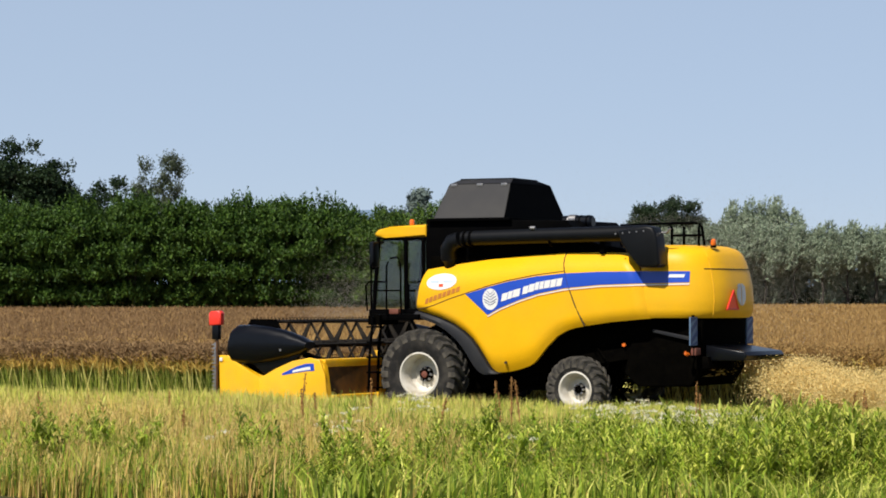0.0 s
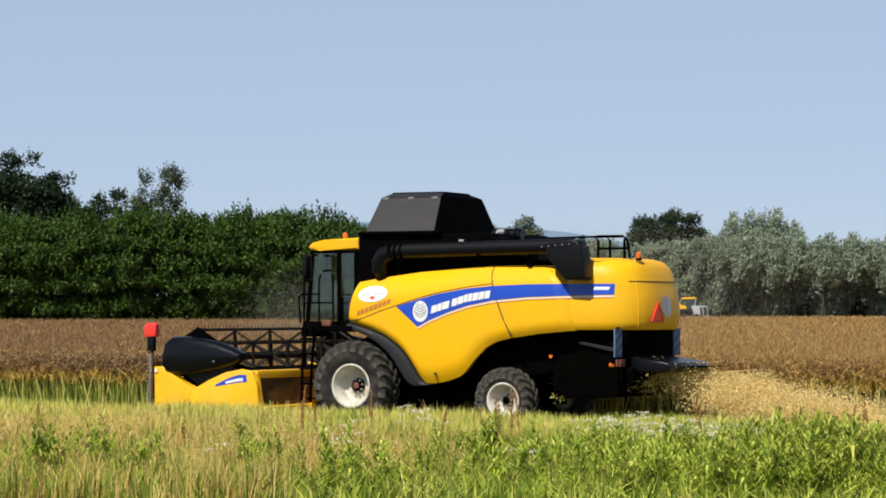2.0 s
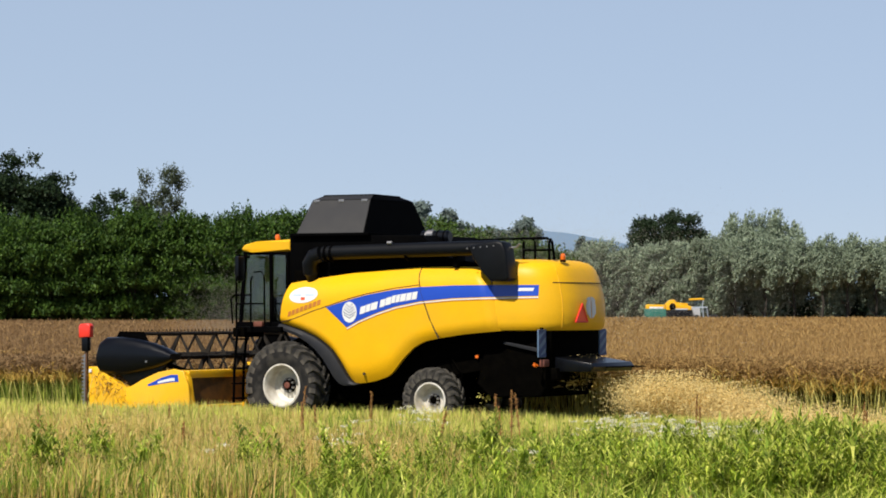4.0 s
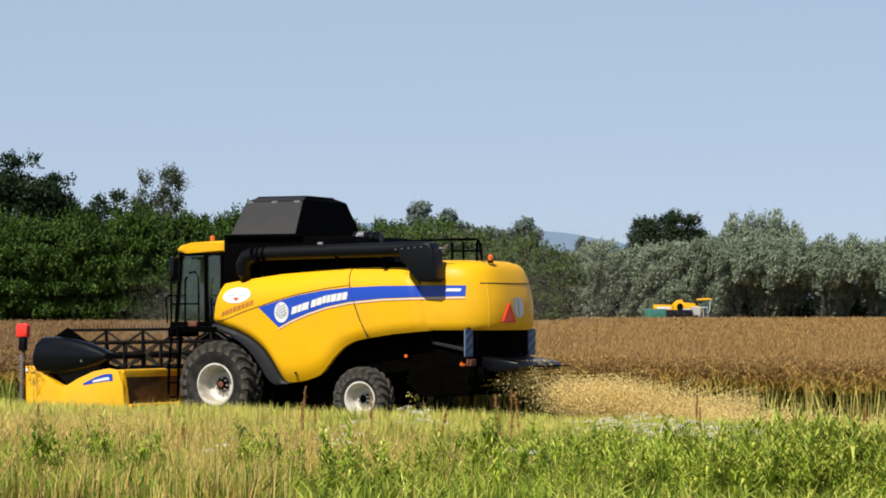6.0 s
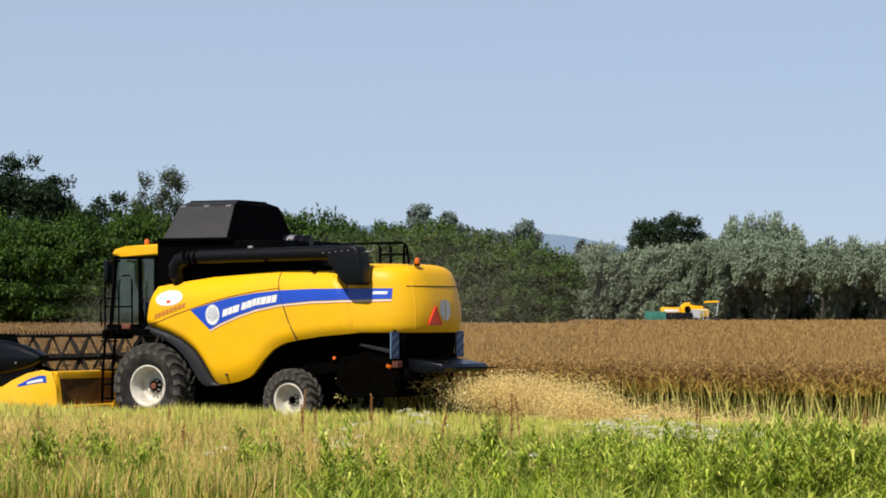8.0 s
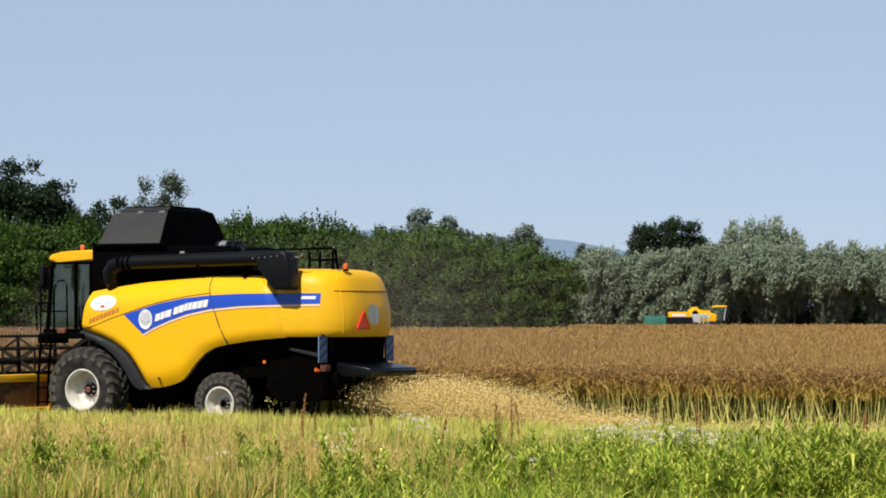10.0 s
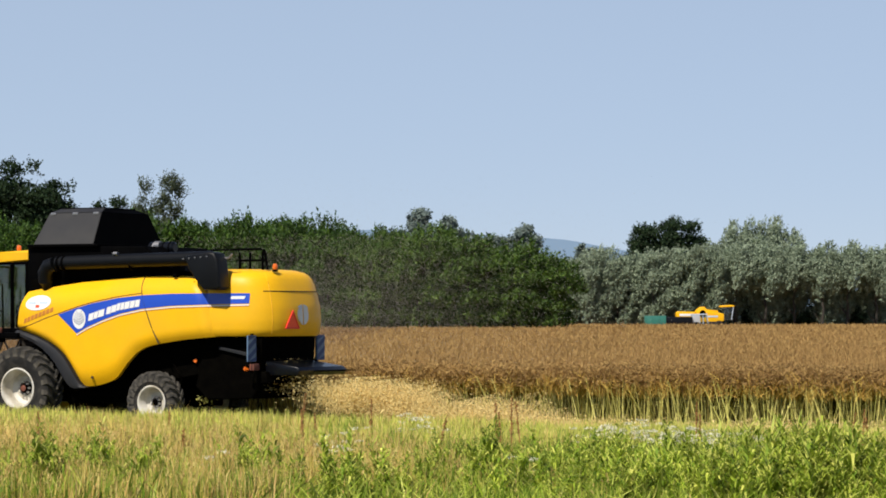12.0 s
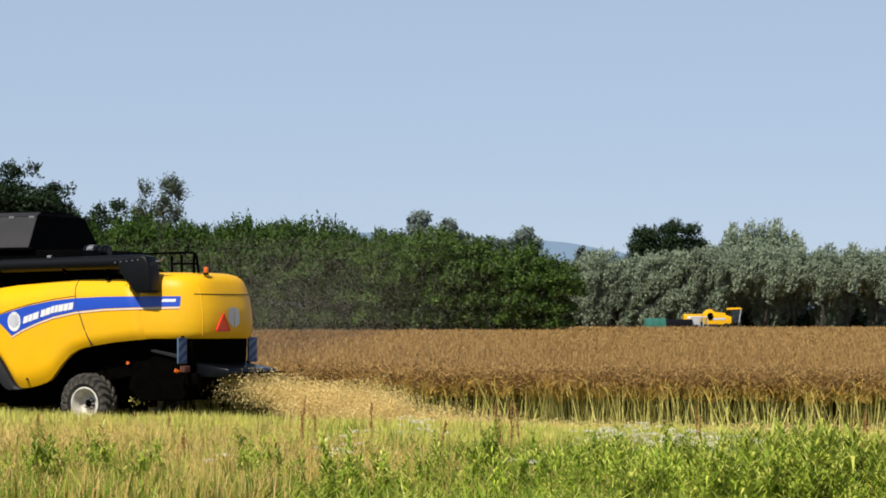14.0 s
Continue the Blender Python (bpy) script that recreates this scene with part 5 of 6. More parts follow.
def build_header():
    n = HALF - 0.05
    for s in (1, -1):
        # divider sheet at the header's end
        outline = [(7.30, 1.30), (7.08, 1.30), (6.80, 1.12), (6.45, 0.93), (6.28, 0.85), (6.0, 0.98), (5.6, 1.16), (5.15, 1.25), (4.88, 1.22), (4.78, 1.1), (4.66, 0.35), (5.4, 0.30), (7.28, 0.34)]
        part("end_divider", prism(outline, s * (n - 0.16), s * n, 0.02), "yellow_flat", harvester, "yellow header end divider")
        part("divider_fairing", prism([(6.30, 0.84), (5.9, 1.04), (5.5, 1.20), (5.1, 1.27), (4.86, 1.23), (4.74, 0.95), (4.67, 0.36), (6.32, 0.34)], s * (n - 0.02), s * (n + 0.05), 0.02), "yellow_flat", harvester)
        if s > 0:
            v = [[(5.74, 0.945), (5.4, 1.09), (5.15, 1.155), (4.99, 1.155)], [(5.74, 0.91), (5.4, 0.965), (5.15, 1.0), (4.97, 1.01)]]
            for k, (mat, a, b) in enumerate((("blue", 0.0, 1.0), ("white", 0.45, 0.85))):
                bm = bmesh.new()
                up, lo = along(v[0], 10), along(v[1], 10)
                i0, i1 = (0, 10) if k == 0 else (3, 9)
                ra = [bm.verts.new((p[0] * (1 - a) + q[0] * a, n + 0.056 + 0.004 * k, p[1] * (1 - a) + q[1] * a)) for p, q in zip(up[i0:i1], lo[i0:i1])]
                rb = [bm.verts.new((p[0] * (1 - b) + q[0] * b, n + 0.056 + 0.004 * k, p[1] * (1 - b) + q[1] * b)) for p, q in zip(up[i0:i1], lo[i0:i1])]
                for i in range(len(ra) - 1):
                    bm.faces.new((ra[i], ra[i + 1], rb[i + 1], rb[i]))
                part("header_decal", bm, mat, harvester)
        # black moulded end shield
        bm = bmesh.new()
        line = [(7.03, 1.46, 0.20), (6.99, 1.50, 0.32), (6.85, 1.53, 0.39), (6.5, 1.53, 0.40), (6.1, 1.53, 0.36), (5.7, 1.53, 0.28), (5.35, 1.52, 0.17), (5.16, 1.52, 0.07)]
        rings = []
        for x, z, h in line:
            ring = []
            for k in range(16):
                a = 2 * math.pi * k / 16
                c, si = math.cos(a), math.sin(a)
                ring.append(bm.verts.new((x, s * (n - 0.10 + 0.20 * math.copysign(abs(c) ** 0.7, c)), z + h * math.copysign(abs(si) ** 0.8, si))))
            rings.append(ring)
        for r0, r1 in zip(rings, rings[1:]):
            for k in range(16):
                bm.faces.new((r0[k], r0[(k + 1) % 16], r1[(k + 1) % 16], r1[k]))
        bm.faces.new(rings[0])
        bm.faces.new(rings[-1])
        part("end_shield", bm, "plastic", harvester, "black moulded drive shield")
        part("shield_skirt", prism([(6.98, 1.45), (6.2, 0.9), (5.5, 1.22), (5.3, 1.40)], s * (n - 0.18), s * (n - 0.06), 0.01), "plastic", harvester)
        part("shield_latch", tube([(5.75, s * (n + 0.10), 1.42), (5.75, s * (n + 0.115), 1.42)], 0.025, 8), "steel", harvester)
        part("side_knife_post", box((7.32, s * n - 0.025, 0.35), (7.38, s * n + 0.025, 1.70), 0.008), "auger", harvester)
        knife = part("side_knife", box((7.36, s * n - 0.03, 0.42), (7.39, s * n + 0.03, 1.56), 0.004), "steel", harvester, "toothed upright side knife")
        tooth = part("knife_tooth", prism([(7.385, 0), (7.385, 0.066), (7.47, 0.033)], s * n - 0.028, s * n + 0.028), "steel", knife)
        tooth.matrix_basis = pose(0, 0, 0.42)
        for k in range(1, 15):
            twin = new("knife_tooth", tooth.data)
            twin.parent = knife
            twin.matrix_basis = pose(0, 0, 0.42 + 0.076 * k)
        if s < 0:
            continue
        part("lamp_holder", box((7.28, s * n - 0.06, 1.62), (7.44, s * n + 0.06, 1.95), 0.02), "plastic", harvester)
        part("corner_lamp", prism([(7.22, 1.92), (7.50, 1.90), (7.51, 2.14), (7.46, 2.20), (7.26, 2.21), (7.21, 2.16)], s * n - 0.08, s * n + 0.08, 0.03), "red_lamp", harvester, "bright red corner warning lamp")
        part("lamp_lens", box((7.20, s * n + 0.01, 1.18), (7.27, s * n + 0.03, 1.25), 0.005), "white", harvester)
    part("header_trough", prism([(5.0, 1.12), (4.86, 1.12), (4.74, 0.30), (7.2, 0.24), (7.25, 0.30), (5.2, 0.42)], -n + 0.1, n - 0.1, 0.01), "auger", harvester, "yellow header trough, its shade painted as dark ochre")
    part("header_back_beam", box((4.82, -n + 0.12, 1.08), (5.06, n - 0.12, 1.24), 0.03), "yellow_flat", harvester, "yellow header beam")
    part("header_back_beam", box((4.62, -n + 0.12, 0.34), (4.84, n - 0.12, 0.52), 0.03), "yellow_flat", harvester, "yellow header beam")
    bm = bmesh.new()
    add_tube(bm, [(5.55, -n + 0.2, 0.78), (5.55, n - 0.2, 0.78)], 0.17, 16)
    k = 0
    for s in (1, -1):
        prev = None
        for i in range(72):
            a = i * 0.52
            y = s * (n - 0.22 - i * (n - 0.9) / 72)
            p0 = bm.verts.new((5.55 + 0.17 * math.cos(a), y, 0.78 + 0.17 * math.sin(a)))
            p1 = bm.verts.new((5.55 + 0.30 * math.cos(a), y, 0.78 + 0.30 * math.sin(a)))
            if prev:
                bm.faces.new((prev[0], prev[1], p1, p0))
            prev = (p0, p1)
    part("intake_auger", bm, "auger", harvester, "ribbed intake auger")
    for s in (1, -1):
        part("knife_finger_bar", box((7.15, -n + 0.1, 0.28) if s > 0 else (7.05, -n + 0.1, 0.22), (7.27, n - 0.1, 0.31) if s > 0 else (7.2, n - 0.1, 0.27), 0.004), "steel", harvester)
        part("reel_arm", tube([(4.95, s * (n - 0.28), 1.2), (5.9, s * (n - 0.28), 1.46), (6.5, s * (n - 0.28), 1.50)], 0.06, 8), "black", harvester)
    # the reel turns on its own shaft
    reel = new("reel")
    reel.parent = harvester
    reel.matrix_basis = pose(6.42, 0, 1.50)
    reel["label"] = "black six-bar pickup reel with spring tines"
    half, rr = n - 0.36, 0.56
    part("reel_shaft", tube([(0, -half, 0), (0, half, 0)], 0.08, 12), "reel", reel)
    for k in range(6):
        a = math.pi / 3 * k
        c, s = math.cos(a), math.sin(a)
        part("reel_bar", tube([(rr * c, -half, rr * s), (rr * c, half, rr * s)], 0.032, 8), "reel", reel)
        tine = None
        for i in range(40):
            y = -half + 0.08 + i * (2 * half - 0.16) / 39
            if tine is None:
                tine = part("reel_tine", tube([(rr * c, 0, rr * s), (rr * c + 0.10 * c, 0, rr * s + 0.10 * s)], 0.008, 4), "black", reel)
                tine.matrix_basis = pose(0, y, 0)
            else:
                twin = new("reel_tine", tine.data)
                twin.parent = reel
                twin.matrix_basis = pose(0, y, 0)
    for i in range(5):
        y = -half + i * 2 * half / 4
        for k in range(6):
            a = math.pi / 3 * k
            e = (rr * math.cos(a), y, rr * math.sin(a))
            b = (rr * math.cos(a + math.pi / 3), y, rr * math.sin(a + math.pi / 3))
            bm = bmesh.new()
            add_prism(bm, [(0.06 * math.cos(a + 1.57), 0.06 * math.sin(a + 1.57)), (e[0], e[2]), (e[0] + 0.05 * math.cos(a - 1.57), e[2] + 0.05 * math.sin(a - 1.57)), (0.06 * math.cos(a - 1.57), 0.06 * math.sin(a - 1.57))], y - 0.02, y + 0.02)
            part("reel_spoke", bm, "reel", reel)
            part("reel_brace", tube([(0.94 * e[0], y, 0.94 * e[2]), (0.94 * b[0], y, 0.94 * b[2])], 0.026, 6), "reel", reel)
    for s in (1, -1):
        part("reel_end_disc", tube([(0, s * (half + 0.02), 0), (0, s * (half + 0.05), 0)], 0.62, 6), "black", reel)
    return reel


build_body()
build_auger()
build_cab()
WHEELS = build_running_gear()
REEL = build_header()


# ---- chaff thrown out behind ----
CHAFF = []


def build_chaff():
    meshes = []
    for k in range(4):
        rng = np.random.default_rng(200 + k)
        n = 3800
        c = np.clip(rng.normal(0, 1, (n, 3)), -2.1, 2.1) * np.array([0.38, 0.42, 0.17])
        meshes.append(flakes(rng, c, rng.uniform(0.008, 0.016, n), 1.4, "chaff", "chaff_puff"))
    rng = np.random.default_rng(210)
    t = -1.4
    i = 0
    while t < 14.0:
        ob = tagged(new("chaff_puff", meshes[i % 4]), "pale straw chaff flying out behind the harvester", "chaff", "chaff behind the harvester", "stuff")
        CHAFF.append((ob, t, rng.uniform(-0.75, 0.75), 1.8 + 1.7 * ((i * 0.618) % 1.0), rng.uniform(-0.10, 0.35), rng.uniform(0, 360)))
        t += 0.052
        i += 1


build_chaff()


def build_swath():
    """Chaff already lying on the cut ground behind."""
    rng = np.random.default_rng(220)
    n = 3000
    a, l = rng.uniform(-7, -1.0, n), np.clip(rng.normal(0.0, 1.3, n), -3.0, 3.0)
    x, y = START.x + FW.x * a + LF.x * l, START.y + FW.y * a + LF.y * l
    c = np.stack([x, y, 0.05 + rng.gamma(1.5, 0.06, n)], 1)
    tagged(new("chaff_swath", flakes(rng, c, rng.uniform(0.01, 0.03, n), 2.0, "chaff", "chaff_swath")), "pale chopped straw lying on the stubble", "straw", kind="stuff")
    # short cut stems over the swath
    n = 70000
    a, l = rng.uniform(-14, HEADER_X + 13, n), rng.uniform(-HALF, HALF + 5, n)
    x, y = START.x + FW.x * a + LF.x * l, START.y + FW.y * a + LF.y * l
    k = y > 49
    x, y = x[k], y[k]
    tagged(blades(rng, x, y, ground_z(x, y), rng.uniform(0.14, 0.40, len(x)), rng.uniform(0.012, 0.025, len(x)), 0.25, "stubble", "stubble"), "short green and straw-yellow stubble", "stubble", kind="stuff")


build_swath()


# ---- dust hanging about the machine ----
def build_dust():
    rng = np.random.default_rng(230)
    a = rng.normal(0, 1, (26000, 3)) * np.array([0.65, 0.6, 0.5])
    a[:, 2] = np.abs(a[:, 2]) * 1.6 - 0.7
    a[:, 0] -= a[:, 2] * 0.45
    near = tagged(new("dust_cloud", flakes(rng, a, rng.uniform(0.002, 0.0055, len(a)), 1.0, "dust", "dust_cloud")), "brown dust rising beside the header", "dust", kind="stuff")
    b = np.stack([rng.normal(0, 2.8, 34000), rng.normal(0, 0.8, 34000), rng.beta(1.4, 2.8, 34000) * 5.0], 1)
    trail = tagged(new("dust_trail", flakes(rng, b, rng.uniform(0.003, 0.007, len(b)), 1.0, "dust", "dust_trail")), "thin brown dust drifting behind the harvester", "dust", kind="stuff")
    n = 100000
    c = np.stack([rng.normal(0, 9.5, n), rng.normal(0, 6.0, n), rng.beta(1.1, 1.9, n) * 11.0], 1)
    c[:, 0] += 0.35 * c[:, 2]
    c = c[c[:, 2] < 9.0]
    haze_cloud = tagged(new("dust_haze", flakes(rng, c, rng.uniform(0.012, 0.023, len(c)), 1.0, "dust", "dust_haze")), "thin pale dust hanging over the field behind the harvester", "dust", kind="stuff")
    return near, trail, haze_cloud


DUST_NEAR, DUST_TRAIL, DUST_HAZE = build_dust()


# ---- far machines at the field's end ----
FAR = 470.0


def far_x(px):
    return at_view(px, FAR)


def build_far_machines():
    g = empty("farm_trailer", pose(far_x(1182), FAR, 0), "green farm trailer half hidden by the crop", "trailer")
    part("box_front", box((-3.9, -1.2, 1.0), (-0.4, 1.2, 2.62), 0.04), "green", g, "teal green side boards")
    for k in range(3):
        part("stake", box((-3.85 + 1.12 * k, -1.26, 1.0), (-3.75 + 1.12 * k, -1.2, 2.66), 0.01), "green", g)
    part("box_rear", box((-0.35, -1.1, 1.0), (4.0, 1.2, 2.45), 0.04), "plastic", g, "black load box")
    part("chassis", box((-3.8, -0.5, 0.65), (4.2, 0.5, 1.0), 0.03), "grime", g)
    for x in (-2.8, 2.8):
        for s in (-1, 1):
            w = part("wheel", lathe([(0.2, 0.13), (0.45, 0.16), (0.5, 0.1), (0.5, -0.1), (0.45, -0.16), (0.2, -0.13)], 20), "tyre", g)
            w.matrix_basis = pose(x, 0.95 * s, 0.5)
    t = empty("tractor", pose(far_x(1243), FAR + 0.5, 0), "old pale blue-grey tractor waiting with the trailer", "tractor")
    part("bonnet", box((0.9, -0.4, 0.9), (2.6, 0.4, 1.65), 0.08), "fender", t)
    part("cab_shell", prism([(-1.75, 1.0), (-1.75, 2.75), (-0.45, 2.8), (-0.30, 1.0)], -0.75, 0.75, 0.05), "silver", t, "pale grey cab side")
    part("cab_glass", prism([(-0.3, 1.0), (-0.45, 2.72), (0.75, 2.72), (0.95, 1.5), (0.95, 1.0)], -0.7, 0.7, 0.03), "glass", t)
    bm = bmesh.new()
    for x0, x1 in ((0.75, 0.95), (0.1, 0.15)):
        add_tube(bm, [(x0, -0.74, 2.75), (x1, -0.74, 1.0)], 0.05, 6)
        add_tube(bm, [(x0, 0.74, 2.75), (x1, 0.74, 1.0)], 0.05, 6)
    part("cab_posts", bm, "pale", t)
    part("cab_roof", prism([(-1.85, 2.75), (-1.75, 2.92), (0.8, 2.95), (0.9, 2.80)], -0.8, 0.8, 0.04), "pale", t)
    for x, r in ((-1.0, 0.8), (2.0, 0.5)):
        for s in (-1, 1):
            w = part("wheel", lathe([(r * 0.5, 0.15), (r * 0.9, 0.2), (r, 0.13), (r, -0.13), (r * 0.9, -0.2), (r * 0.5, -0.15)], 24), "tyre", t)
            w.matrix_basis = pose(x, 0.75 * s, r)
            part("rim", lathe([(r * 0.5, 0.12), (r * 0.4, 0.05), (0.02, 0.05)], 20), "rim", w)
    c = empty("combine_harvester", pose(far_x(1197), FAR + 7, 0), "second yellow harvester driving behind the green trailer", "harvester")
    part("tail_hood", prism([(-4.9, 2.0), (-4.95, 3.1), (-4.6, 3.35), (-1.2, 3.3), (-1.1, 2.0)], -1.4, 1.4, 0.12), "yellow", c, "yellow rear hood")
    part("tail_stripe", box((-4.3, -1.43, 2.55), (-1.6, -1.41, 2.95), 0.004), "white", c)
    part("side_panel", prism([(-1.1, 1.6), (-1.1, 3.2), (0.0, 3.3), (3.6, 3.1), (4.4, 2.9), (4.4, 1.8), (3.6, 1.5)], -1.5, 1.5, 0.12), "yellow", c, "yellow flank panel")
    part("side_stripe", box((0.6, -1.53, 2.35), (3.2, -1.51, 2.65), 0.004), "pale", c)
    part("tank_hump", prism([(-1.2, 3.2), (-0.9, 3.65), (-0.2, 4.1), (0.7, 4.15), (1.0, 3.6), (3.2, 3.55), (3.4, 3.1)], -1.1, 1.1, 0.12), "yellow", c, "yellow grain tank hump")
    part("drive_disc", tube([(0.2, -1.52, 2.95), (0.2, -1.60, 2.95)], 0.62, 24), "grime", c, "dark round belt pulley")
    part("engine_screen", box((0.0, -1.0, 4.0), (1.0, 0.6, 4.22), 0.05), "auger", c)
    part("cab", prism([(4.3, 1.8), (4.4, 4.1), (5.9, 4.1), (6.3, 1.9)], -0.85, 0.85, 0.06), "glass", c, "dark glazed cab")
    part("cab_roof", prism([(3.6, 4.05), (3.7, 4.35), (5.9, 4.45), (6.6, 4.3), (6.4, 4.1)], -1.0, 1.0, 0.08), "yellow", c, "yellow cab roof")
    part("cab_post", tube([(6.3, -0.9, 4.1), (5.9, -0.9, 1.9)], 0.08, 8), "pale", c)
    part("chassis", box((-4.2, -1.0, 0.7), (4.4, 1.0, 2.0), 0.05), "grime", c)
    part("header", box((6.0, -2.8, 0.3), (7.2, 2.8, 1.1), 0.05), "yellow_flat", c)
    for x, r in ((3.4, 0.9), (-2.0, 0.65)):
        for s in (-1, 1):
            w = part("wheel", lathe([(r * 0.5, 0.25), (r * 0.9, 0.3), (r, 0.2), (r, -0.2), (r * 0.9, -0.3), (r * 0.5, -0.25)], 24), "tyre", c)
            w.matrix_basis = pose(x, 1.3 * s, r)
    for o in c.children:
        if o.name.startswith("wheel"):
            o.location.x *= 0.86
        else:
            o.scale.x = 0.86
    return c


FAR_HARVESTER = build_far_machines()


# ---- verge in the foreground ----
def verge_points(rng, n, y0, y1, x_margin=0.8):
    u = rng.uniform(0, 1, n)
    y = 1 / ((1 - u) / y0 + u / y1)
    x = rng.uniform(-1, 1, n) * (0.158 * y + x_margin)
    return x, y


def patch(x, y, f, seed):
    """Smooth patchiness from 0 to 1."""
    r = np.random.default_rng(seed)
    s = np.zeros_like(x)
    for k in range(6):
        a = r.uniform(0, 6.28)
        w = f * r.uniform(0.5, 1.8)
        s += np.sin(w * (x * np.cos(a) + 0.55 * y * np.sin(a)) + r.uniform(0, 6.28))
    return np.clip(0.5 + s / 5.0, 0, 1)


def build_verge():
    rng = np.random.default_rng(300)
    # far lip: short even stubble with green regrowth
    x, y = verge_points(rng, 62000, 39, 50.5)
    h = rng.uniform(0.16, 0.42, len(x)) * (0.8 + 0.3 * patch(x, y, 1.2, 5))
    tagged(blades(rng, x, y, ground_z(x, y), h, rng.uniform(0.013, 0.030, len(x)), 0.24, "stubble", "verge_stubble"), "pale green stubble and regrowth on the bank", "stubble", kind="stuff")
    # dry grass in tufts, thicker where the bank faces the road
    x, y = verge_points(rng, 6700, 24.8, 45)
    dry = np.clip(1.1 - 0.26 * np.maximum(x + 1.5, 0), 0.24, 1) * (0.25 + 0.75 * patch(x, y, 0.7, 6)) * np.interp(y, [24.8, 28, 32, 45], [0.4, 0.55, 1, 0.85]) * np.where((y < 27.5) & (x > -1.5), 0.08, 1.0)
    k = rng.uniform(0, 1, len(x)) < dry
    x, y, k = clumps(rng, x[k], y[k], 34, 0.10)
    tall = np.random.default_rng(301).uniform(0.6, 1.25, k.max() + 1)[k]
    way = np.random.default_rng(302).uniform(0, 6.28, k.max() + 1)[k]
    h = rng.uniform(0.12, 0.46, len(x)) * tall
    tagged(blades(rng, x, y, ground_z(x, y), h, rng.uniform(0.007, 0.014, len(x)), 0.26, "grass", "verge_dry_grass", 0.35, way), "dry straw-coloured grass in tufts on the bank", "grass", kind="stuff")
    # ripe seed heads over the dry grass
    q = rng.choice(np.nonzero(y < 39)[0], 4500, replace=False)
    x0, y0, h0 = x[q], y[q], h[q] * 1.05 + 0.05
    k = np.repeat(np.arange(len(q)), 6)
    f = rng.uniform(0.72, 1.0, len(k))
    root = np.stack([x0[k] + rng.normal(0, 0.008, len(k)), y0[k] + rng.normal(0, 0.008, len(k)), ground_z(x0, y0)[k] + h0[k] * f], 1)
    tip = root + np.stack([rng.normal(0, 0.012, len(k)), rng.normal(0, 0.012, len(k)), rng.uniform(0.015, 0.05, len(k))], 1)
    v, fc = slivers(rng, root, tip, rng.uniform(0.005, 0.011, len(k)))
    tagged(new("verge_seed_heads", sheet_mesh("verge_seed_heads", v, fc, "panicle")), "ripe pinkish-tan seed heads over the dry grass", "grass", kind="stuff")
    # fresh grass in tufts, more to one end and low down
    x, y = verge_points(rng, 5500, 24.8, 44)
    lush = np.clip(0.45 + 0.10 * x + np.interp(y, [23, 30, 37, 44], [0.55, 0.30, -0.05, -0.1]), 0.05, 1) * (0.25 + 0.75 * patch(x, y, 0.9, 7)) * np.where((y < 27.5) & (x > -1.5), 0.08, 1.0)
    k = rng.uniform(0, 1, len(x)) < lush
    x, y, k = clumps(rng, x[k], y[k], 34, 0.09)
    tall = np.random.default_rng(303).uniform(0.5, 1.35, k.max() + 1)[k]
    way = np.random.default_rng(304).uniform(0, 6.28, k.max() + 1)[k]
    h = rng.uniform(0.12, 0.42, len(x)) * tall
    tagged(blades(rng, x, y, ground_z(x, y), h, rng.uniform(0.010, 0.024, len(x)), 0.38, "green_grass", "verge_green_grass", 0.3, way), "fresh green grass in tufts on the bank", "grass", kind="stuff")


build_verge()


def weed_meshes(seed, h):
    """A leafy upright weed: stem and narrow leaves in turns."""
    rng = np.random.default_rng(seed)
    n = 200
    f = rng.uniform(0.06, 1, n)
    a = rng.uniform(0, 6.28, n)
    ln = h * (0.27 - 0.15 * f) * rng.uniform(0.7, 1.2, n)
    k = rng.integers(0, 4, n)
    sx, sy, sh = rng.normal(0, 0.10, 4), rng.normal(0, 0.10, 4), np.array([1.0, 0.85, 0.72, 0.6])
    root = np.stack([sx[k] * (0.2 + f) + 0.02 * np.sin(4 * f), sy[k] * (0.2 + f), f * h * sh[k]], 1)
    mid = root + np.stack([np.cos(a) * ln * 0.5, np.sin(a) * ln * 0.5, ln * 0.55], 1)
    tip = root + np.stack([np.cos(a) * ln, np.sin(a) * ln, ln * rng.normal(0.45, 0.45, n)], 1)
    side = np.stack([-np.sin(a), np.cos(a), 0 * a], 1) * (ln * 0.12)[:, None]
    v = np.stack([root, mid - side, mid + side, tip], 1).reshape(-1, 3)
    b = np.arange(n) * 4
    fc = np.concatenate([np.stack([b, b + 1, b + 2], 1), np.stack([b + 1, b + 3, b + 2], 1)])
    zero = np.zeros(4)
    sv, sf = slivers(rng, np.stack([sx * 0.2, sy * 0.2, zero], 1), np.stack([sx * 1.2, sy * 1.2, sh * h], 1), 0.012)
    v, fc = join_parts(rng, [(v, fc), (sv, sf)])
    return sheet_mesh("weed_leaves", v, fc, "weed")


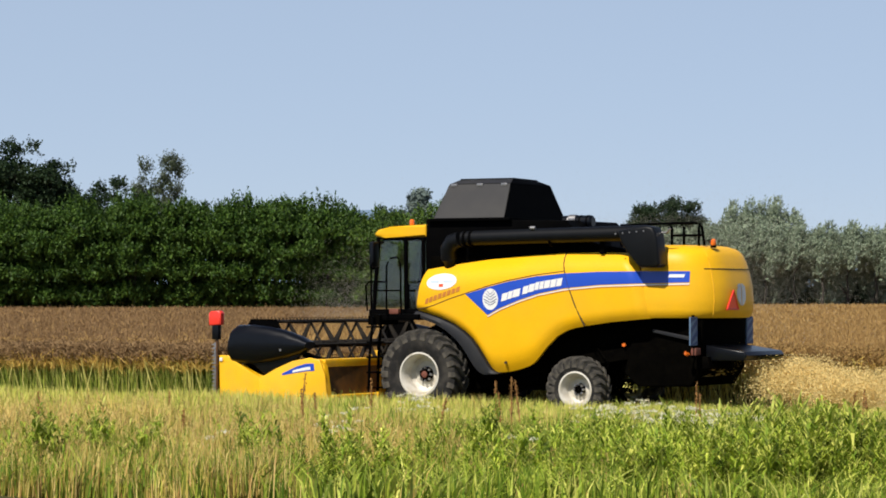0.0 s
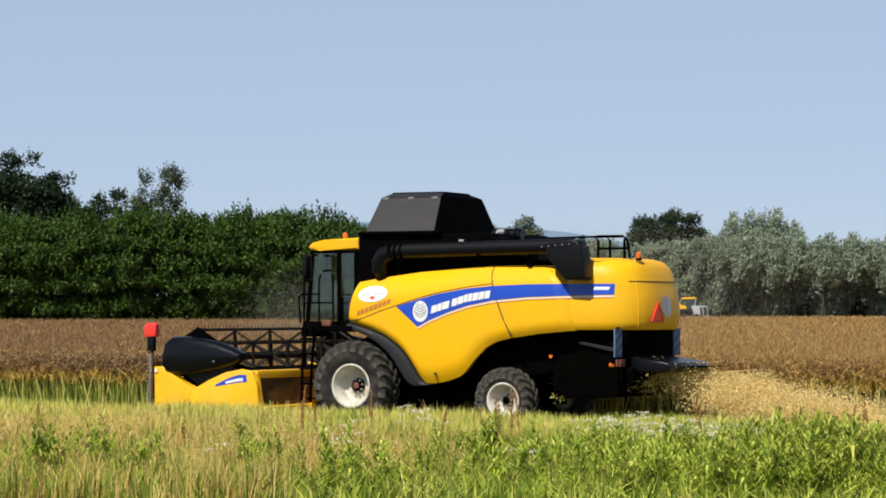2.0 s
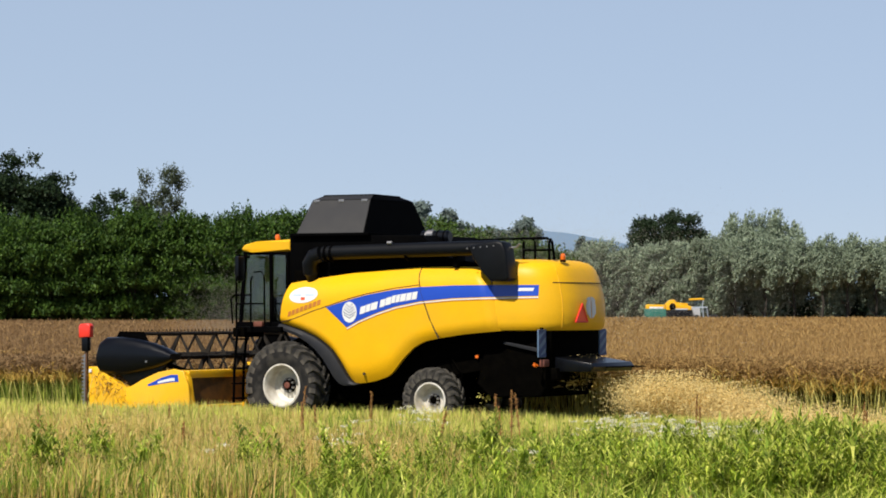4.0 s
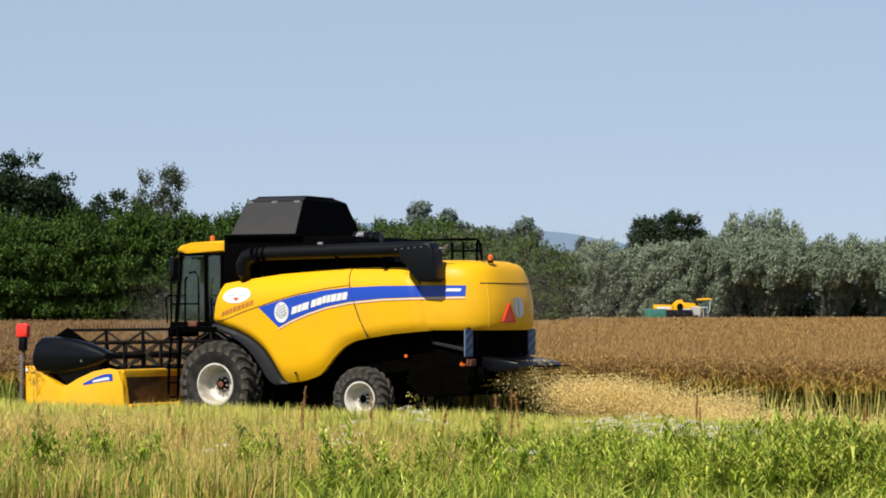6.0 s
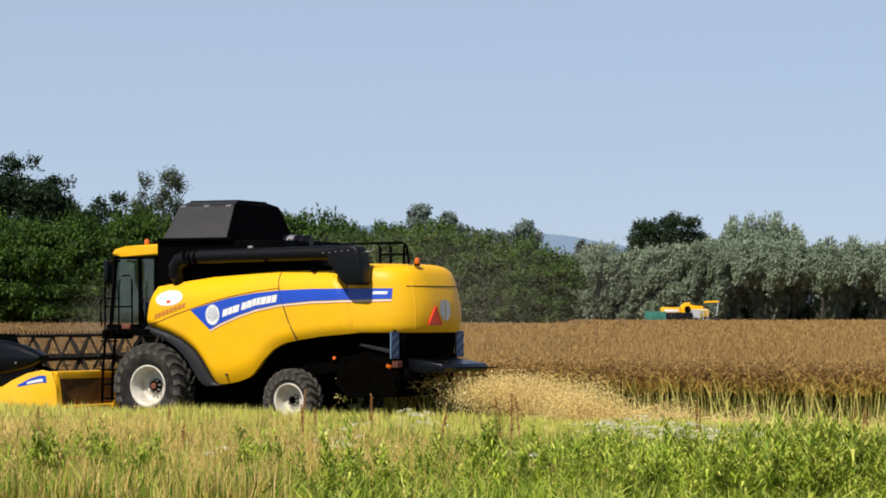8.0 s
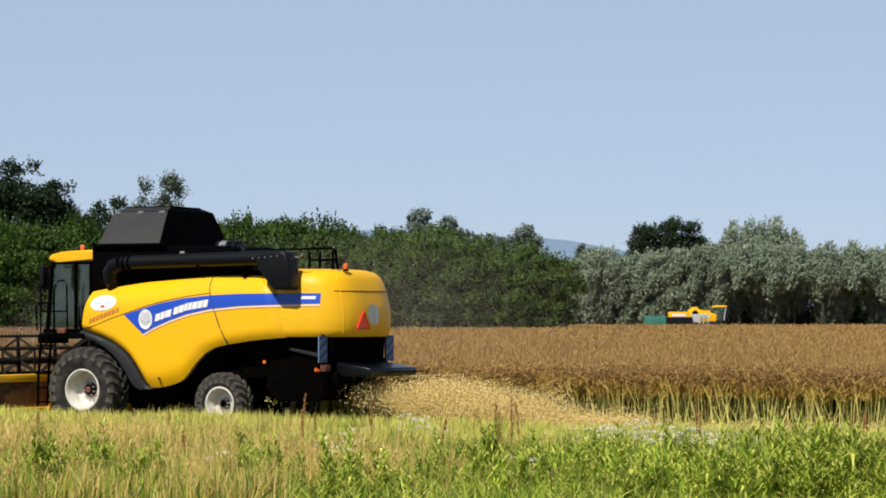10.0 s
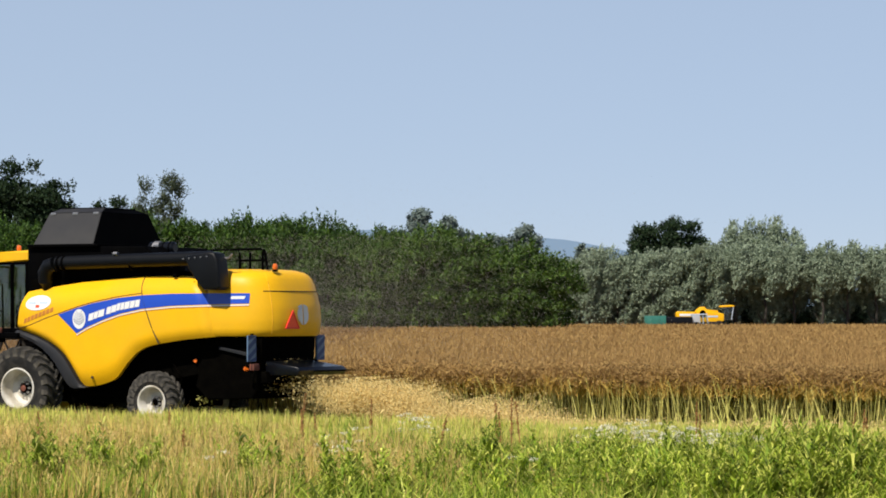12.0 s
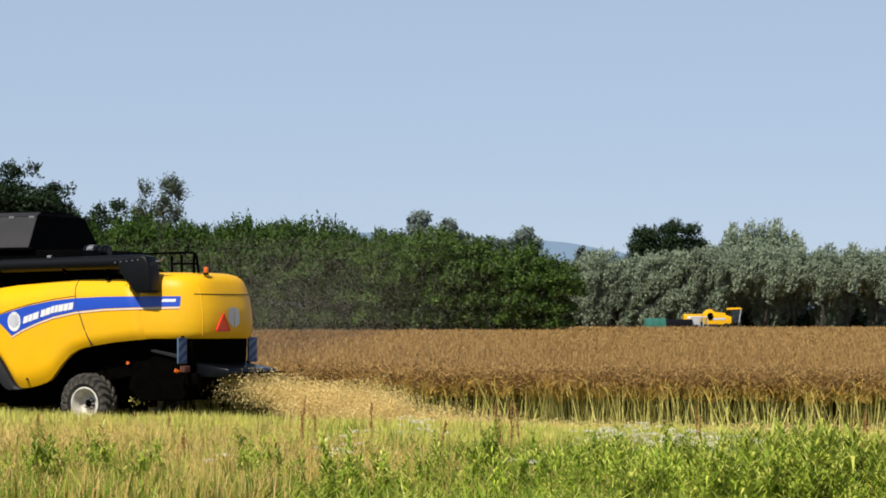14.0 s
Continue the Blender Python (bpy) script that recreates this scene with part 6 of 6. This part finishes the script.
def build_weeds():
    rng = np.random.default_rng(310)
    kinds = [weed_meshes(311 + k, 0.75) for k in range(5)]
    n = 1300
    u = rng.uniform(0, 1, n)
    y = 27.2 + 8.8 * u ** 1.5
    x = np.clip(rng.beta(1.15, 0.95, n) * 2 - 1, -1, 1) * (0.158 * y + 0.4)
    y = np.where(x < -0.5, 26.5 + (y - 26.5) * 0.45, y)
    keep = np.nonzero(rng.uniform(0, 1, n) < patch(x, y, 1.6, 12) ** 2.0 * np.where(x < -0.5, 0.25, 0.85))[0][:295]
    for i in keep:
        s = rng.uniform(0.65, 1.25) * (1.0 if x[i] > 0 else 0.75) * float(np.interp(y[i], [30, 35], [1.0, 0.4]))
        ob = tagged(new("weed", kinds[i % 5]), "leafy green weed growing in the verge", "weed", "verge weeds")
        ob.matrix_basis = Matrix.Translation((x[i], y[i], float(ground_z(x[i], y[i])) - 0.01)) @ Matrix.Rotation(rng.uniform(0, 6.28), 4, "Z") @ Matrix.Diagonal((s, s, s, 1))
    # a thicket of the same weeds too dense to tell apart
    n = 4200
    y = 26.8 + 9.0 * rng.uniform(0, 1, n) ** 1.3
    x = rng.uniform(-1, 1, n) * (0.158 * y + 0.4)
    want = np.clip(0.25 + 0.22 * (x + 1.8) + np.interp(y, [25, 28.5], [0.5, 0.0]), 0.06, 0.9) * np.interp(y, [24, 31, 37], [1, 0.8, 0.35]) * patch(x, y, 1.3, 14) ** 2.6 * np.where(y > 33.0, 0.15, 1.0)
    spots = np.nonzero(rng.uniform(0, 1, n) < want)[0][:230]
    sets = []
    low = [(rng.uniform(0, 290), rng.uniform(26.6, 28.0)) for _ in range(20)] + [(rng.uniform(430, 720), rng.uniform(27.2, 29.0)) for _ in range(14)]
    x[:len(low)], y[:len(low)] = [at_view(p, d) for p, d in low], [d for _, d in low]
    spots = np.r_[np.arange(len(low)), spots[spots >= len(low)]]
    for i in spots:
        me = kinds[i % 5]
        v = np.array([p.co for p in me.vertices])
        f = np.array([q.vertices for q in me.polygons])
        a, s = rng.uniform(0, 6.28), rng.uniform(0.45, 1.0) * float(np.interp(y[i], [30, 35], [1.0, 0.42]))
        turned = np.stack([v[:, 0] * math.cos(a) - v[:, 1] * math.sin(a), v[:, 0] * math.sin(a) + v[:, 1] * math.cos(a), v[:, 2]], 1) * s
        sets.append((turned + np.array([x[i], y[i], float(ground_z(x[i], y[i])) - 0.01]), f))
    base = np.cumsum([0] + [len(v) for v, _ in sets[:-1]])
    thicket = sheet_mesh("verge_thicket", np.concatenate([v for v, _ in sets]), np.concatenate([f + b for (_, f), b in zip(sets, base)]), "weed")
    tagged(new("verge_thicket", thicket), "dense thicket of leafy green weeds on the bank", "weed", kind="stuff")
    # broad-leaved herbs between them
    x, y = verge_points(rng, 50000, 25, 43)
    rich = np.clip(0.36 + 0.075 * x + np.interp(y, [23, 30, 36, 43], [0.6, 0.35, 0.05, -0.15]), 0.02, 1) * patch(x, y, 1.1, 9)
    k = rng.uniform(0, 1, len(x)) < rich
    x, y = x[k], y[k]
    tagged(blades(rng, x, y, ground_z(x, y), rng.uniform(0.10, 0.42, len(x)), rng.uniform(0.014, 0.036, len(x)), 0.75, "weed", "verge_herbs", 0.25), "broad-leaved green herbs on the bank", "weed", kind="stuff")
    # brown dock spikes
    spots = [(527, 37, 0.78), (540, 36, 0.6), (655, 41, 0.62), (770, 36, 0.5), (880, 37, 0.72), (905, 36.5, 0.8), (925, 37, 0.75), (890, 36, 0.6), (1230, 41, 0.72), (1238, 38, 0.6),
             (1500, 38, 0.70), (1522, 37.5, 0.75), (1540, 38.5, 0.6), (1330, 39, 0.45), (70, 31, 0.6), (320, 31, 0.5), (300, 40, 0.4), (1455, 29, 0.6), (1460, 36, 0.55), (560, 40, 0.4)]
    for j, (px, d, h) in enumerate(spots):
        r = np.random.default_rng(330 + j)
        dock = empty("dock_plant", pose(at_view(px, d), d, float(ground_z(at_view(px, d), d)) - 0.01, 0, 0, r.uniform(0, 360)), "dried rust-brown dock spike above the grass", "weed", "dock spikes")
        h += 0.12
        lean = Vector((r.normal(0, 0.13), r.normal(0, 0.05), 1))
        part("stem", tube([(0, 0, 0), lean * (h * 0.5), lean * h], [0.012, 0.010, 0.005], 5), "dock", dock)
        f = r.uniform(0.5, 1.02, 150)
        c = np.outer(f * h, np.array(lean)) + r.normal(0, 0.015, (150, 3)) * (1.5 - f)[:, None] * np.array([1, 1, 0.6])
        o = new("seed_head", flakes(r, c, r.uniform(0.006, 0.013, 150), 1.2, "dock", "seed_head"))
        o.parent = dock
    # white umbels
    spots = [(1090, 40), (1110, 41), (1130, 40.5), (1150, 41), (1175, 40), (1195, 41), (1075, 41.5), (1210, 40.5), (1265, 39.5), (1285, 39), (715, 41), (735, 41.5), (750, 41), (1180, 37), (1350, 38),
             (610, 33), (600, 31), (345, 29.5), (900, 29), (1060, 38.5), (1240, 37), (1300, 37)]
    spots += [(rng.uniform(1075, 1265), rng.uniform(36.5, 39.5)) for _ in range(9)] + [(rng.uniform(1165, 1345), rng.uniform(32, 38)) for _ in range(7)]
    for j, (px, d) in enumerate(spots):
        r = np.random.default_rng(360 + j)
        h = 0.46 + r.uniform(-0.06, 0.10)
        x0 = at_view(px, d)
        u = empty("white_umbel", pose(x0, d, float(ground_z(x0, d)) - 0.01, 0, 0, r.uniform(0, 360)), "wild carrot with flat white flower heads", "flower", "white umbels")
        heads = [Vector((r.normal(0, 0.2), r.normal(0, 0.2), h * r.uniform(0.6, 1.05))) for _ in range(7)]
        for p in heads:
            part("stem", tube([(0, 0, 0), Vector((p.x * 0.3, p.y * 0.3, h * 0.5)), p], [0.006, 0.005, 0.003], 4), "weed", u)
        c = np.concatenate([np.array(p) + r.normal(0, 1, (22, 3)) * np.array([0.034, 0.034, 0.010]) for p in heads])
        o = new("blossom", flakes(r, c, 0.011, 1.0, "bloom", "blossom", 0.0))
        o.parent = u


build_weeds()


# ---- what moves ----
# metres driven by the harvester
DRIVEN = [(0.0, 0.0), (0.5, 0.386), (1.0, 0.787), (1.5, 1.208), (2.0, 1.612), (2.5, 2.030), (3.0, 2.457), (3.7, 3.04), (4.6, 3.79), (5.5, 4.535), (6.0, 4.945), (6.5, 5.390),
          (7.0, 5.816), (7.5, 6.243), (8.0, 6.668), (8.7, 7.27), (9.6, 8.05), (10.5, 8.825), (11.0, 9.265), (11.5, 9.715), (12.0, 10.15), (12.5, 10.585), (13.0, 11.04), (13.5, 11.48), (14.0, 11.915)]


def driven(t):
    if t < 0:
        return 0.80 * t
    return float(np.interp(t, [r[0] for r in DRIVEN], [r[1] for r in DRIVEN]))


def at_machine(t, x, y, z, rz=0.0, ry=0.0):
    p = START + FW * (driven(t) + x) + LF * y
    return pose(p.x, p.y, z, 0, ry, YAW + rz)


def motions():
    walk(harvester, [(t, at_machine(t, 0, 0, 0)) for t, _ in DRIVEN])
    beat = [0.5 * k for k in range(29)]
    for w, r, x, y in zip(WHEELS, (0.92, 0.92, 0.66, 0.66), (3.38, 3.38, 0, 0), (1.46, -1.46, 1.26, -1.26)):
        turn = 1 if y > 0 else -1
        base = pose(x, y, r) if y > 0 else pose(x, y, r, 0, 0, 180)
        walk(w, [(t, base @ pose(0, 0, 0, 0, turn * math.degrees(driven(t) / r), 0)) for t in beat])
    walk(REEL, [(t, pose(6.42, 0, 1.50, 0, 135.0 * t, 0)) for t in beat])
    walk(FAR_HARVESTER, [(t, pose(far_x(1166.0 + 6.75 * t), FAR + 7, 0)) for t in (0.0, 7.0, 14.0)])
    walk(DUST_NEAR, [(t, at_machine(t, 8.6, -4.4, 2.6)) for t, _ in DRIVEN])
    walk(DUST_TRAIL, [(t, pose(5.6 - 0.58 * t, 66.0, 1.2)) for t in (0.0, 7.0, 14.0)])
    walk(DUST_HAZE, [(t, pose(at_view(1085.0 - 47.0 * t, 262.0), 262.0, 1.0)) for t in (0.0, 7.0, 14.0)])
    # each strip of crop is laid over into the header as the knife reaches it
    for strip, a0, base in SLICES:
        reach = a0 - HEADER_X - 0.25
        hit = float(np.interp(reach, [r[1] for r in DRIVEN], [r[0] for r in DRIVEN])) if reach < 11.9 else 99.0
        still = Matrix.Translation((base.x, base.y, 0))
        axis = Vector((LF.x, LF.y, 0))
        rows = [(0.0, still)]
        if hit < 13.2:
            if hit > 0.05:
                rows.append((max(hit - 0.1, 0.04), still))
            for k, (dt, ang, dz) in enumerate(((0.25, 18, -0.25), (0.55, 48, -0.9), (0.85, 62, -1.7))):
                p = base - FW * 0.0
                rows.append((hit + dt, Matrix.Translation((p.x, p.y, dz)) @ Matrix.Rotation(radians(-ang), 4, axis)))
            rows.append((14.0, rows[-1][1]))
        else:
            rows.append((14.0, still))
        walk(strip, rows)
    # chaff rides inside, flies out of the chopper in an arc and settles
    for ob, t0, side, speed, lift, spin in CHAFF:
        rows = []
        if t0 > 0:
            rows = [(t, at_machine(t, -1.72, 0, 1.30, 5 * math.sin(spin))) for t in np.arange(0, t0, 2.0)]
            if t0 - rows[-1][0] < 0.2 and len(rows) > 1:
                rows.pop()
            rows.append((t0, at_machine(t0, -1.72, 0, 1.30, 5 * math.sin(spin))))
        start = driven(t0)
        vz, life = lift, 0.75
        for dt in (0.10, 0.35, 0.6, 0.85, 1.1):
            t = t0 + dt
            x = start - 3.6 - speed * dt
            z = 1.08 - 0.5 * (spin / 360) * (1 - 0.7 * dt) + 0.5 * vz * dt - 0.95 * (dt / 1.1) ** 1.6
            p = START + FW * x + LF * (side * (0.4 + 1.2 * dt))
            rows.append((t, pose(p.x, p.y, max(z, 0.02), 0, 14 * dt, YAW + 8 * math.sin(spin) + 12 * dt)))
        late = [r for r in rows if r[0] >= 0]
        if late[:1] and late[0][0] > 0.001:
            early = [r for r in rows if r[0] < 0]
            late.insert(0, (0.0, (early[-1] if early else late[0])[1]))
        if not late:
            late = [(0.0, rows[-1][1])]
        if late[-1][0] < 14.0:
            end = late[-1][1].copy()
            late.append((min(14.0, late[-1][0] + 0.3), Matrix.Translation((-FW.x * 0.2, -FW.y * 0.2, -0.12)) @ end))
            left = min(1.2, 14.0 - late[-1][0])
            if left > 0.05:
                late.append((late[-1][0] + left, Matrix.Translation((-FW.x * 0.25, -FW.y * 0.25, -0.12 - 0.18 * left)) @ end))
            if late[-1][0] < 14.0:
                late.append((14.0, late[-1][1]))
        walk(ob, late)


motions()
